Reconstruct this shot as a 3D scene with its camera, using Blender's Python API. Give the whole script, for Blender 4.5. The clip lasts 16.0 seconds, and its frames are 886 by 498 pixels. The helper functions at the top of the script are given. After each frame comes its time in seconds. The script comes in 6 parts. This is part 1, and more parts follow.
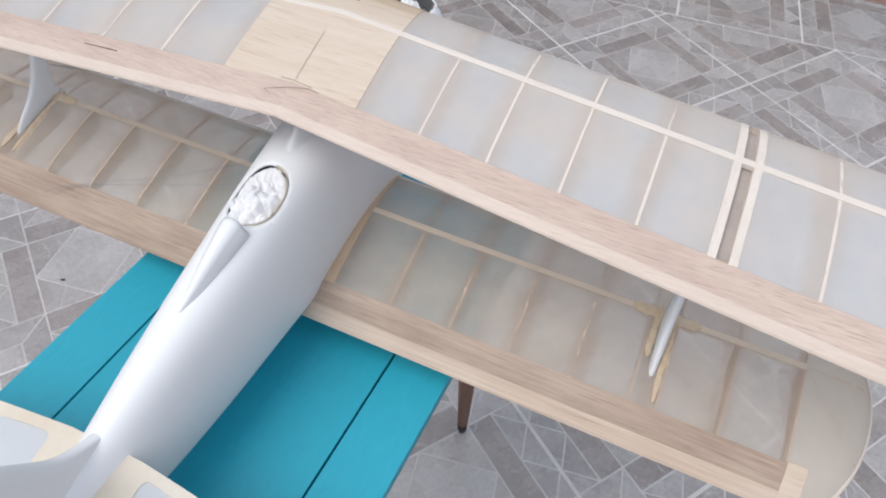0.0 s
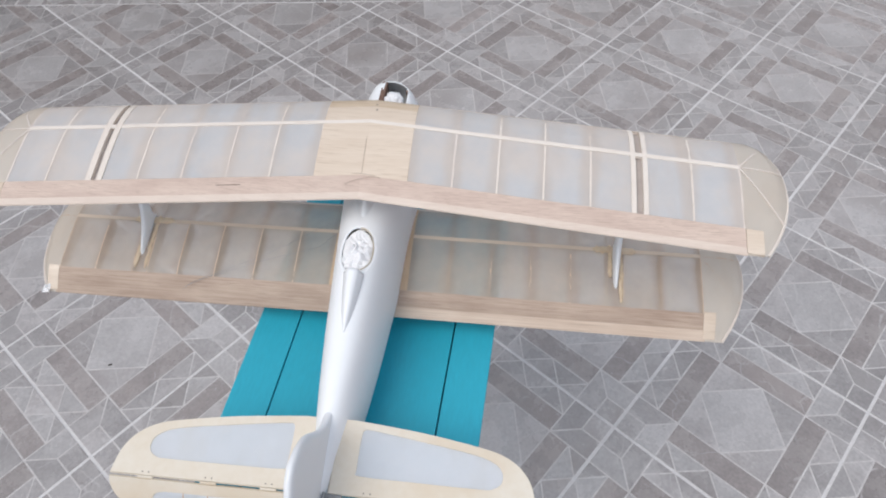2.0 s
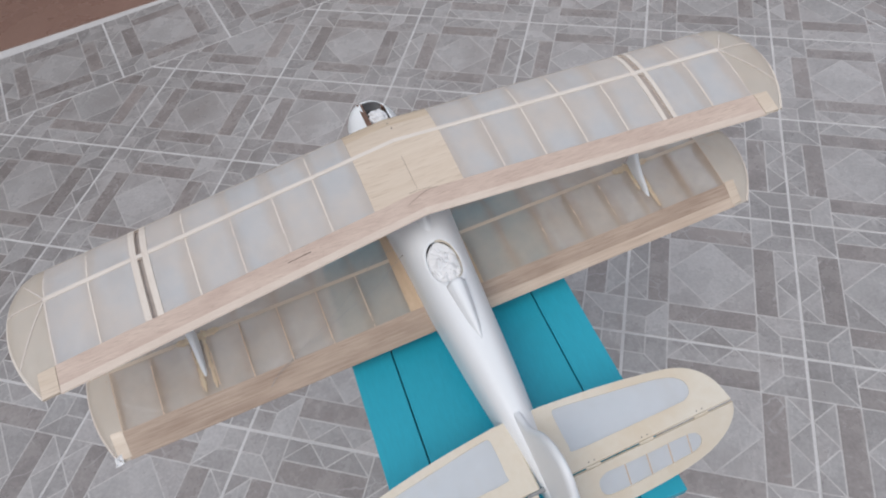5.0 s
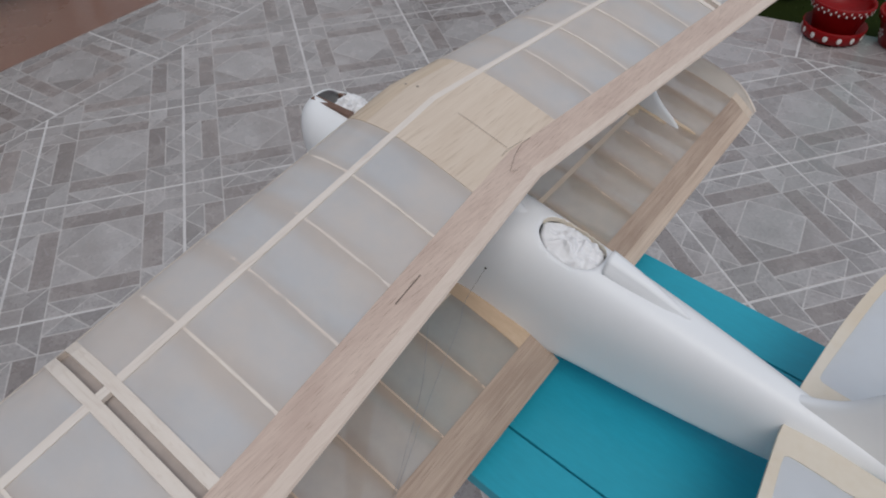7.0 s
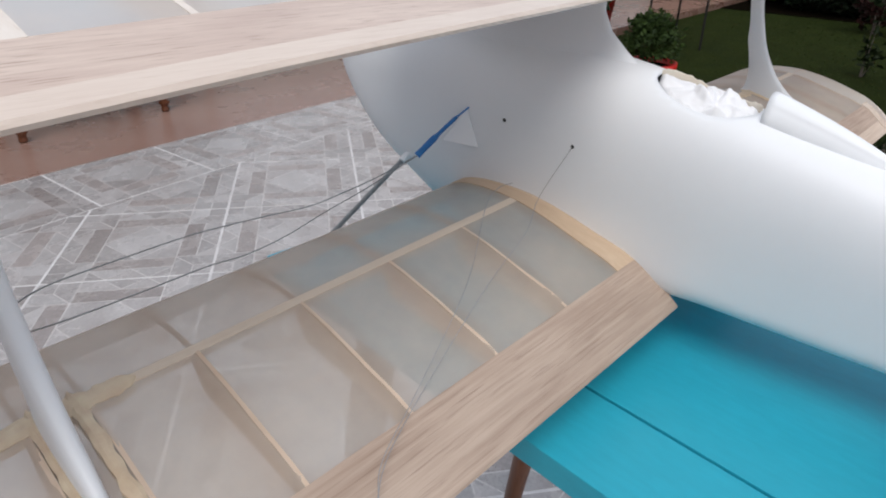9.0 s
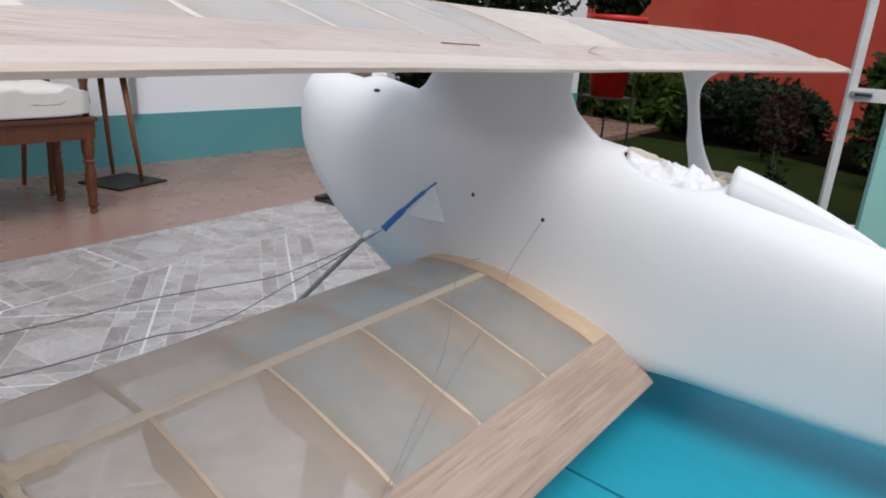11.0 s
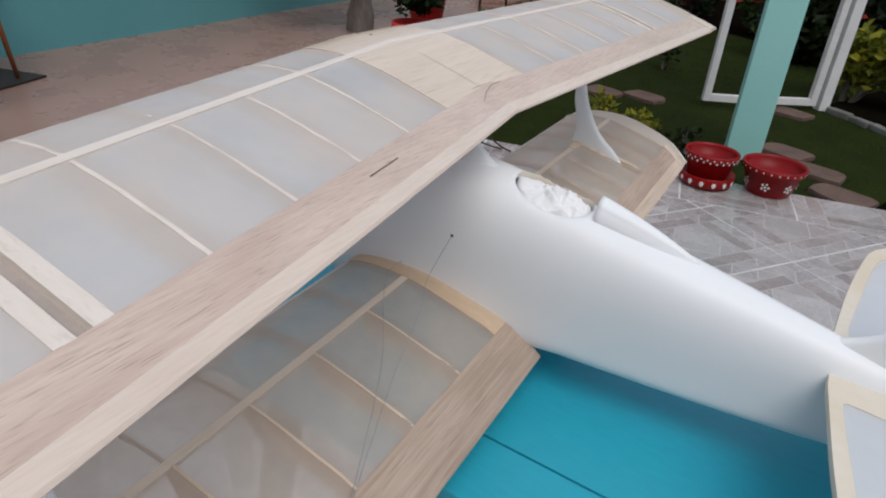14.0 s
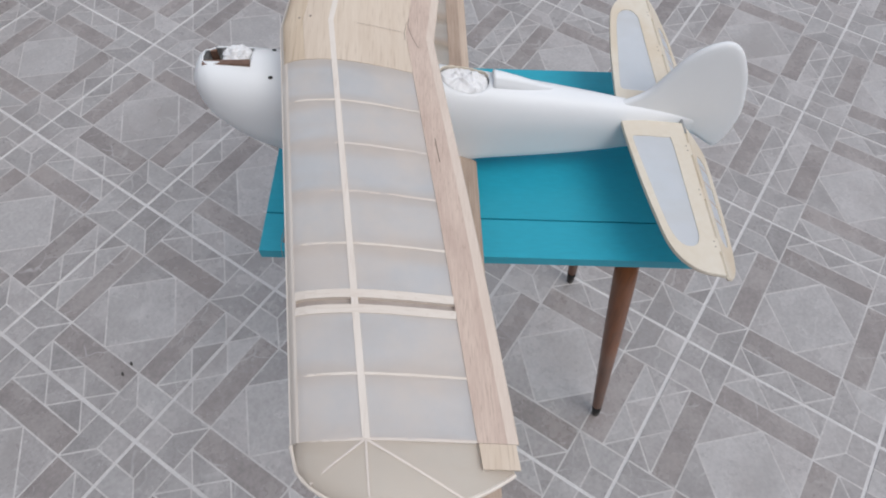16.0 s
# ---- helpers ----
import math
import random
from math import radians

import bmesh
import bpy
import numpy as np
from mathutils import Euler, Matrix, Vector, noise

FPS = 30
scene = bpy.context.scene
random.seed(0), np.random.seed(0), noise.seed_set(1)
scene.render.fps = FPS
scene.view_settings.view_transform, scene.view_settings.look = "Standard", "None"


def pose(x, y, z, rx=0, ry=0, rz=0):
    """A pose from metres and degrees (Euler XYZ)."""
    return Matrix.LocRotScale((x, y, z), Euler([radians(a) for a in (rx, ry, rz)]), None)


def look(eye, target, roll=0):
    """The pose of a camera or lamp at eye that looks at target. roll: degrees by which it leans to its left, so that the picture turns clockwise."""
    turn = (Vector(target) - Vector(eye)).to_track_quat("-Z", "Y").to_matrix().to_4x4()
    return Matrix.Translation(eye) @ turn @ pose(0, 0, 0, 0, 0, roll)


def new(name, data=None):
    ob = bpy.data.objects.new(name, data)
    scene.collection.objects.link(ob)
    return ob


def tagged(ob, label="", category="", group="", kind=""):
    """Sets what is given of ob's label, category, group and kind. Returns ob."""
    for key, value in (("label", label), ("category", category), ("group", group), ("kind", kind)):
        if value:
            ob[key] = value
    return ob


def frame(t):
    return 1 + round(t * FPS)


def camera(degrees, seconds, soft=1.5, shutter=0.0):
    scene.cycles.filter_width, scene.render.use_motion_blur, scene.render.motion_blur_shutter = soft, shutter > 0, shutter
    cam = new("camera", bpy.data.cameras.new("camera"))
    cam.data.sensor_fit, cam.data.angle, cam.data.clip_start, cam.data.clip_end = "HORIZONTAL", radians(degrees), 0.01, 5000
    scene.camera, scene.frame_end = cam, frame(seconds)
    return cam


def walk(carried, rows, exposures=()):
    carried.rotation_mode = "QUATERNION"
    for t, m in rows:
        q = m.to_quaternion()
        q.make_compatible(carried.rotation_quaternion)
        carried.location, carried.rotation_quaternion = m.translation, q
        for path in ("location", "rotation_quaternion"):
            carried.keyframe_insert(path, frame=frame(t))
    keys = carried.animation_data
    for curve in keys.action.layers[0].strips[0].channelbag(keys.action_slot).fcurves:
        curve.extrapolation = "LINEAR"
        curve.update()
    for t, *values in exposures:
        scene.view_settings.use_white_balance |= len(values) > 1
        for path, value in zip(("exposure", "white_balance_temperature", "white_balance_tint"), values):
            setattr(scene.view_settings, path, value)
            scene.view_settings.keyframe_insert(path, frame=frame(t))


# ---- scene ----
cam = camera(68.1, 16.0, soft=1.95)
PATH = [
    (0, (0.273, -0.448, 1.27), (-0.125, 0.768, -0.267), 5.8),
    (0.5, (0.207, -0.467, 1.298), (0.067, 0.859, -0.193), 4.8),
    (1, (0.183, -0.549, 1.397), (0.088, 0.759, -0.113), 3.0),
    (1.5, (0.188, -0.631, 1.499), (0.123, 0.619, -0.06), 1.0),
    (2, (0.171, -0.683, 1.556), (0.037, 0.562, -0.003), -1.1),
    (2.5, (0.151, -0.715, 1.578), (0.009, 0.534, 0.022), -0.2),
    (3, (0.145, -0.747, 1.598), (-0.006, 0.49, 0.033), -0.0),
    (3.5, (0.135, -0.778, 1.602), (0.002, 0.478, 0.051), 0.9),
    (5.8, (-0.348, -0.523, 1.526), (0.36, 0.449, -0.073), -5.5),
    (6, (-0.375, -0.492, 1.497), (0.404, 0.451, -0.085), -3.4),
    (6.5, (-0.408, -0.362, 1.412), (0.487, 0.629, -0.078), -6.4),
    (7, (-0.423, -0.299, 1.272), (0.687, 0.578, -0.142), -1.3),
    (7.5, (-0.45, -0.285, 1.124), (0.768, 0.625, -0.175), -1.5),
    (8, (-0.424, -0.289, 1.013), (0.852, 0.752, -0.122), 0.8),
    (8.5, (-0.409, -0.282, 0.96), (0.927, 0.87, 0.018), 1.3),
    (9, (-0.421, -0.281, 0.946), (0.883, 0.915, 0.015), 1.2),
    (9.5, (-0.425, -0.278, 0.944), (0.858, 0.938, 0.009), 1.0),
    (10, (-0.402, -0.276, 0.962), (0.97, 0.925, 0.14), 0.0),
    (10.2, (-0.402, -0.278, 0.953), (1.011, 0.937, 0.229), 1.7),
    (12.3, (-0.5, -0.225, 0.893), (1.084, 0.85, 0.313), 3.5),
    (12.5, (-0.497, -0.227, 0.9), (1.083, 0.835, 0.286), 3.3),
    (13, (-0.489, -0.224, 0.922), (1.13, 0.773, 0.301), 3.7),
    (13.5, (-0.48, -0.244, 0.966), (1.141, 0.663, 0.225), 4.8),
    (14, (-0.480, -0.273, 1.052), (1.078, 0.535, 0.093), 4.45),
    (14.5, (-0.504, -0.25, 1.134), (0.971, 0.344, -0.078), 8.5),
    (15, (-0.530, -0.190, 1.2185), (0.780, 0.121, -0.260), 7.1),
    (15.5, (-0.587, -0.146, 1.328), (0.486, -0.071, -0.357), 4.5),
    (16, (-0.6485, -0.054, 1.452), (0.405, -0.138, -0.246), 2.0),
]
walk(cam, [(t, look(eye, target, roll)) for t, eye, target, roll in PATH],
     exposures=[(0, .2), (1.5, .16), (3.5, .1), (6, -.25), (6.5, -.3), (7, -.46), (7.5, -.46), (8, -.26), (8.5, .08), (9, .2), (10, .18), (12.5, .27), (13, .25), (13.5, .07), (14.5, -.12), (15, -.11), (15.5, -.17), (16, -.06)])

# ---- world, sun and exposure ----
world = bpy.data.worlds.new("overcast_sky")
scene.world = world
world.use_nodes = True
wn = world.node_tree.nodes
sky = wn.new("ShaderNodeTexSky")
sky.sky_type = 'NISHITA'
sky.sun_disc = False
sky.sun_elevation = radians(57)
sky.sun_rotation = radians(227)
sky.air_density = 1.0
sky.dust_density = 6.0
soft_sky = wn.new("ShaderNodeMixRGB")
soft_sky.inputs[0].default_value = 0.72
soft_sky.inputs[2].default_value = (7.7, 8.3, 9.3, 1)
world.node_tree.links.new(sky.outputs[0], soft_sky.inputs[1])
world.node_tree.links.new(soft_sky.outputs[0], wn["Background"].inputs[0])
wn["Background"].inputs[1].default_value = 0.094

sun_data = bpy.data.lights.new("sun", 'SUN')
sun_data.energy = 1.15
sun_data.angle = radians(38)
sun_data.color = (1.0, 0.985, 0.96)
sun = new("sun", sun_data)
sun.matrix_basis = look((-1.2, -1.1, 2.6), (0, 0, 0))

# ---- materials ----
def node_mat(name):
    m = bpy.data.materials.new(name)
    m.use_nodes = True
    nt = m.node_tree
    return m, nt, nt.nodes["Principled BSDF"]


def link(nt, a, b):
    nt.links.new(a, b)


def surface(name, c1, c2, scale=8.0, rough=0.6, bump=0.15, fine=90.0, stretch=(1, 1, 1), c3=None, spec=0.4, island=0.0,
            per_object=0.0, metal=0.0, coat=0.0, detail=6.0, bump_dist=0.002, lo=0.3, hi=0.7, fine_mix=0.3):
    """A two-scale surface: broad stains between two colours, fine grain on top, and relief from the same grain."""
    m, nt, bsdf = node_mat(name)
    n = nt.nodes
    tc = n.new("ShaderNodeTexCoord")
    mp = n.new("ShaderNodeMapping")
    mp.inputs["Scale"].default_value = stretch
    link(nt, tc.outputs["Object"], mp.inputs["Vector"])
    broad = n.new("ShaderNodeTexNoise")
    broad.inputs["Scale"].default_value = scale
    broad.inputs["Detail"].default_value = detail
    broad.inputs["Roughness"].default_value = 0.6
    grain = n.new("ShaderNodeTexNoise")
    grain.inputs["Scale"].default_value = fine
    grain.inputs["Detail"].default_value = 4.0
    oi = n.new("ShaderNodeObjectInfo")
    shift = n.new("ShaderNodeVectorMath")
    shift.operation = 'MULTIPLY_ADD'
    link(nt, oi.outputs["Random"], shift.inputs[0])
    shift.inputs[1].default_value = (17, 23, 31)
    link(nt, mp.outputs[0], shift.inputs[2])
    link(nt, shift.outputs[0], broad.inputs["Vector"])
    link(nt, shift.outputs[0], grain.inputs["Vector"])
    ramp = n.new("ShaderNodeMapRange")
    ramp.inputs[1].default_value, ramp.inputs[2].default_value = lo, hi
    link(nt, broad.outputs[0], ramp.inputs[0])
    mix = n.new("ShaderNodeMixRGB")
    mix.inputs[1].default_value = (*c1, 1)
    mix.inputs[2].default_value = (*c2, 1)
    link(nt, ramp.outputs[0], mix.inputs[0])
    out = mix.outputs[0]
    gm = n.new("ShaderNodeMixRGB")
    gm.blend_type = 'OVERLAY'
    gm.inputs[0].default_value = fine_mix
    link(nt, out, gm.inputs[1])
    link(nt, grain.outputs[0], gm.inputs[2])
    out = gm.outputs[0]
    if c3:
        blot = n.new("ShaderNodeTexNoise")
        blot.inputs["Scale"].default_value = scale * 0.35
        blot.inputs["Detail"].default_value = 8.0
        link(nt, shift.outputs[0], blot.inputs["Vector"])
        br = n.new("ShaderNodeMapRange")
        br.inputs[1].default_value, br.inputs[2].default_value = 0.55, 0.78
        link(nt, blot.outputs[0], br.inputs[0])
        bm_ = n.new("ShaderNodeMixRGB")
        link(nt, br.outputs[0], bm_.inputs[0])
        link(nt, out, bm_.inputs[1])
        bm_.inputs[2].default_value = (*c3, 1)
        out = bm_.outputs[0]
    if island or per_object:
        geo = n.new("ShaderNodeNewGeometry")
        hv = n.new("ShaderNodeHueSaturation")
        add = n.new("ShaderNodeMath")
        add.operation = 'MULTIPLY_ADD'
        link(nt, geo.outputs["Random Per Island"], add.inputs[0])
        add.inputs[1].default_value = island
        add.inputs[2].default_value = 1.0 - island / 2 - per_object / 2
        add2 = n.new("ShaderNodeMath")
        add2.operation = 'MULTIPLY_ADD'
        link(nt, oi.outputs["Random"], add2.inputs[0])
        add2.inputs[1].default_value = per_object
        link(nt, add.outputs[0], add2.inputs[2])
        link(nt, add2.outputs[0], hv.inputs["Value"])
        link(nt, out, hv.inputs["Color"])
        out = hv.outputs[0]
    link(nt, out, bsdf.inputs["Base Color"])
    rr = n.new("ShaderNodeMapRange")
    rr.inputs[3].default_value, rr.inputs[4].default_value = max(0.03, rough - 0.1), min(1, rough + 0.1)
    link(nt, broad.outputs[0], rr.inputs[0])
    link(nt, rr.outputs[0], bsdf.inputs["Roughness"])
    bsdf.inputs["Specular IOR Level"].default_value = spec
    bsdf.inputs["Metallic"].default_value = metal
    bsdf.inputs["Coat Weight"].default_value = coat
    if bump:
        b = n.new("ShaderNodeBump")
        b.inputs["Strength"].default_value = bump
        b.inputs["Distance"].default_value = bump_dist
        link(nt, grain.outputs[0], b.inputs["Height"])
        link(nt, b.outputs[0], bsdf.inputs["Normal"])
    return m


def wood(name, c1, c2, axis='X', scale=26.0, rough=0.6, dark=(0.3, 0.2, 0.12), streak=0.5, coat=0.0, bump=0.25, coat_rough=0.32, run=0.06):
    """Long grained wood: bands stretched along one axis and darker pores."""
    m, nt, bsdf = node_mat(name)
    n = nt.nodes
    tc = n.new("ShaderNodeTexCoord")
    mp = n.new("ShaderNodeMapping")
    s = {'X': (run, 1, 1), 'Y': (1, run, 1), 'Z': (1, 1, run)}[axis]
    mp.inputs["Scale"].default_value = s
    link(nt, tc.outputs["Object"], mp.inputs["Vector"])
    oi = n.new("ShaderNodeObjectInfo")
    shift = n.new("ShaderNodeVectorMath")
    shift.operation = 'MULTIPLY_ADD'
    link(nt, oi.outputs["Random"], shift.inputs[0])
    shift.inputs[1].default_value = (3.1, 2.3, 1.7)
    link(nt, mp.outputs[0], shift.inputs[2])
    a = n.new("ShaderNodeTexNoise")
    a.inputs["Scale"].default_value = scale * 7
    a.inputs["Detail"].default_value = 7.0
    a.inputs["Roughness"].default_value = 0.65
    link(nt, shift.outputs[0], a.inputs["Vector"])
    p = n.new("ShaderNodeTexNoise")
    p.inputs["Scale"].default_value = scale * 16
    p.inputs["Detail"].default_value = 3.0
    link(nt, shift.outputs[0], p.inputs["Vector"])
    broad = n.new("ShaderNodeTexNoise")
    broad.inputs["Scale"].default_value = scale * 0.6
    broad.inputs["Detail"].default_value = 4.0
    flat = n.new("ShaderNodeMapping")
    flat.inputs["Scale"].default_value = tuple(0.35 if k < 1 else 1 for k in s)
    link(nt, tc.outputs["Object"], flat.inputs["Vector"])
    link(nt, flat.outputs[0], broad.inputs["Vector"])
    both = n.new("ShaderNodeMixRGB")
    both.inputs[0].default_value = 0.45
    link(nt, a.outputs[0], both.inputs[1])
    link(nt, broad.outputs[0], both.inputs[2])
    r = n.new("ShaderNodeMapRange")
    r.inputs[1].default_value, r.inputs[2].default_value = 0.37, 0.63
    link(nt, both.outputs[0], r.inputs[0])
    mix = n.new("ShaderNodeMixRGB")
    mix.inputs[1].default_value, mix.inputs[2].default_value = (*c1, 1), (*c2, 1)
    link(nt, r.outputs[0], mix.inputs[0])
    r2 = n.new("ShaderNodeMapRange")
    r2.inputs[1].default_value, r2.inputs[2].default_value = 0.56, 0.75
    r2.inputs[4].default_value = streak
    link(nt, p.outputs[0], r2.inputs[0])
    mix2 = n.new("ShaderNodeMixRGB")
    link(nt, r2.outputs[0], mix2.inputs[0])
    link(nt, mix.outputs[0], mix2.inputs[1])
    mix2.inputs[2].default_value = (*dark, 1)
    link(nt, mix2.outputs[0], bsdf.inputs["Base Color"])
    bsdf.inputs["Roughness"].default_value = rough
    bsdf.inputs["Coat Weight"].default_value = coat
    bsdf.inputs["Coat Roughness"].default_value = coat_rough
    bsdf.inputs["Specular IOR Level"].default_value = 0.3
    b = n.new("ShaderNodeBump")
    b.inputs["Strength"].default_value = bump
    b.inputs["Distance"].default_value = 0.0006
    link(nt, p.outputs[0], b.inputs["Height"])
    link(nt, b.outputs[0], bsdf.inputs["Normal"])
    return m


def film_material(name, color, clear, warm, amber=(0.62, 0.50, 0.40), milk=0.12, ribs=None):
    """Thin heat-shrunk covering: part of the light passes straight, part is scattered through, part reflected."""
    m, nt, bsdf = node_mat(name)
    n = nt.nodes
    tc = n.new("ShaderNodeTexCoord")
    a = n.new("ShaderNodeTexNoise")
    a.inputs["Scale"].default_value = 11.0
    a.inputs["Detail"].default_value = 6.0
    a.inputs["Roughness"].default_value = 0.55
    link(nt, tc.outputs["Object"], a.inputs["Vector"])
    mp = n.new("ShaderNodeMapping")
    mp.inputs["Scale"].default_value = (1.0, 0.35, 1.0)
    mp.inputs["Location"].default_value = (3.3, 1.2, 0.4)
    link(nt, tc.outputs["Object"], mp.inputs["Vector"])
    st = n.new("ShaderNodeTexNoise")
    st.inputs["Scale"].default_value = 24.0
    st.inputs["Detail"].default_value = 5.0
    link(nt, mp.outputs[0], st.inputs["Vector"])
    w = n.new("ShaderNodeTexNoise")
    w.inputs["Scale"].default_value = 45.0
    w.inputs["Detail"].default_value = 3.0
    link(nt, tc.outputs["Object"], w.inputs["Vector"])
    mix = n.new("ShaderNodeMixRGB")
    mix.inputs[1].default_value, mix.inputs[2].default_value = (*color, 1), (*warm, 1)
    r = n.new("ShaderNodeMapRange")
    r.inputs[1].default_value, r.inputs[2].default_value = 0.38, 0.62
    link(nt, a.outputs[0], r.inputs[0])
    link(nt, r.outputs[0], mix.inputs[0])
    r2 = n.new("ShaderNodeMapRange")
    r2.inputs[1].default_value, r2.inputs[2].default_value = 0.52, 0.78
    r2.inputs[4].default_value = 0.55
    link(nt, st.outputs[0], r2.inputs[0])
    amber_mix = r2.outputs[0]
    if ribs:
        # film warmer and darker along every rib, the leading edge and the trailing edge
        first, pitch, le, sweep, chord = ribs

        def math_node(op, a_, b_=0.0, c_=0.0):
            k = n.new("ShaderNodeMath")
            k.operation = op
            for i, v in enumerate((a_, b_, c_)):
                if isinstance(v, (int, float)):
                    k.inputs[i].default_value = v
                else:
                    link(nt, v, k.inputs[i])
            return k.outputs[0]

        sep = n.new("ShaderNodeSeparateXYZ")
        link(nt, tc.outputs["Object"], sep.inputs[0])
        s = math_node('ABSOLUTE', sep.outputs[0])
        cell = math_node('FRACT', math_node('MULTIPLY_ADD', s, 1 / pitch, 0.5 - first / pitch + 8))
        gap = math_node('MULTIPLY', math_node('ABSOLUTE', math_node('SUBTRACT', cell, 0.5)), pitch)
        f = math_node('MULTIPLY_ADD', math_node('MULTIPLY_ADD', s, sweep, sep.outputs[1]), -1 / chord, le / chord)
        edge = math_node('MULTIPLY', math_node('SUBTRACT', 0.5, math_node('ABSOLUTE', math_node('SUBTRACT', f, 0.43))), chord * 0.75)
        near = math_node('SMOOTH_MIN', gap, math_node('MAXIMUM', edge, 0.0), 0.01)
        near = math_node('MULTIPLY_ADD', math_node('SUBTRACT', st.outputs[0], 0.5), 0.03, near)
        halo = n.new("ShaderNodeMapRange")
        halo.interpolation_type = 'SMOOTHSTEP'
        halo.inputs[1].default_value, halo.inputs[2].default_value = 0.0, 0.017
        halo.inputs[3].default_value, halo.inputs[4].default_value = 0.6, 0.0
        link(nt, near, halo.inputs[0])
        amber_mix = math_node('MAXIMUM', math_node('MULTIPLY', r2.outputs[0], 0.7), halo.outputs[0])
    mix2 = n.new("ShaderNodeMixRGB")
    link(nt, amber_mix, mix2.inputs[0])
    link(nt, mix.outputs[0], mix2.inputs[1])
    mix2.inputs[2].default_value = (*amber, 1)
    link(nt, mix2.outputs[0], bsdf.inputs["Base Color"])
    rr = n.new("ShaderNodeMapRange")
    rr.inputs[3].default_value, rr.inputs[4].default_value = 0.28, 0.50
    link(nt, st.outputs[0], rr.inputs[0])
    link(nt, rr.outputs[0], bsdf.inputs["Roughness"])
    bsdf.inputs["Specular IOR Level"].default_value = 0.45
    b = n.new("ShaderNodeBump")
    b.inputs["Strength"].default_value = 0.12
    b.inputs["Distance"].default_value = 0.001
    link(nt, w.outputs[0], b.inputs["Height"])
    link(nt, b.outputs[0], bsdf.inputs["Normal"])
    tl = n.new("ShaderNodeBsdfTranslucent")
    link(nt, mix2.outputs[0], tl.inputs[0])
    tp = n.new("ShaderNodeBsdfTransparent")
    m1 = n.new("ShaderNodeMixShader")
    m1.inputs[0].default_value = 0.35
    link(nt, bsdf.outputs[0], m1.inputs[1])
    link(nt, tl.outputs[0], m1.inputs[2])
    see = n.new("ShaderNodeMapRange")
    see.inputs[1].default_value, see.inputs[2].default_value = 0.35, 0.65
    see.inputs[3].default_value, see.inputs[4].default_value = clear + milk / 2, clear - milk / 2
    link(nt, a.outputs[0], see.inputs[0])
    m2 = n.new("ShaderNodeMixShader")
    link(nt, see.outputs[0], m2.inputs[0])
    link(nt, m1.outputs[0], m2.inputs[1])
    link(nt, tp.outputs[0], m2.inputs[2])
    link(nt, m2.outputs[0], n["Material Output"].inputs[0])
    return m


def leaf_material(name, c1, c2):
    m, nt, bsdf = node_mat(name)
    n = nt.nodes
    geo = n.new("ShaderNodeNewGeometry")
    mix = n.new("ShaderNodeMixRGB")
    mix.inputs[1].default_value, mix.inputs[2].default_value = (*c1, 1), (*c2, 1)
    link(nt, geo.outputs["Random Per Island"], mix.inputs[0])
    link(nt, mix.outputs[0], bsdf.inputs["Base Color"])
    bsdf.inputs["Roughness"].default_value = 0.6
    bsdf.inputs["Specular IOR Level"].default_value = 0.2
    tl = n.new("ShaderNodeBsdfTranslucent")
    link(nt, mix.outputs[0], tl.inputs[0])
    ms = n.new("ShaderNodeMixShader")
    ms.inputs[0].default_value = 0.25
    link(nt, bsdf.outputs[0], ms.inputs[1])
    link(nt, tl.outputs[0], ms.inputs[2])
    link(nt, ms.outputs[0], n["Material Output"].inputs[0])
    return m


M_FILM = film_material("covering_film", (0.79, 0.80, 0.82), 0.20, (0.82, 0.77, 0.735), (0.765, 0.675, 0.605), 0.12, (0.127, 0.0615, 0.0975, 0.109, 0.1815))
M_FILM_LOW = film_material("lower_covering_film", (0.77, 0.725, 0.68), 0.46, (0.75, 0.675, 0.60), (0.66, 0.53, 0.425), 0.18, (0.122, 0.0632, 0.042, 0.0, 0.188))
M_FILM_TIP = film_material("tip_film", (0.79, 0.735, 0.665), 0.15, (0.76, 0.69, 0.61), (0.66, 0.56, 0.46), 0.10)
M_PANEL = film_material("panel_film", (0.83, 0.85, 0.885), 0.06, (0.79, 0.81, 0.845), (0.75, 0.74, 0.72))
M_BALSA = wood("balsa_light", (0.80, 0.73, 0.665), (0.735, 0.655, 0.585), 'X', 30, 0.6, (0.57, 0.46, 0.385), 0.4, 0.9, coat_rough=0.27)
M_BALSA_PINK = wood("balsa_trailing", (0.68, 0.545, 0.46), (0.54, 0.405, 0.34), 'X', 66, 0.6, (0.34, 0.235, 0.18), 0.7, 0.9, coat_rough=0.27)
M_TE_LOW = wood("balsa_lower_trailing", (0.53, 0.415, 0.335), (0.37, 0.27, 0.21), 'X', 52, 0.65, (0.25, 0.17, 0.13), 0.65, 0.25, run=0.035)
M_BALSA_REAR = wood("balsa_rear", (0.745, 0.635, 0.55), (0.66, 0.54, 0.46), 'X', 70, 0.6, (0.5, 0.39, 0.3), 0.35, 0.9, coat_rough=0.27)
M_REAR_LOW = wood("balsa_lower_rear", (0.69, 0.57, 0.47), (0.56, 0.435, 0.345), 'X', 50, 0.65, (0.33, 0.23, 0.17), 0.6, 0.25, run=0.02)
M_BALSA_Y = wood("balsa_rib", (0.785, 0.715, 0.65), (0.725, 0.64, 0.565), 'Y', 30, 0.7, (0.53, 0.42, 0.34), 0.35, 0.9, coat_rough=0.27)
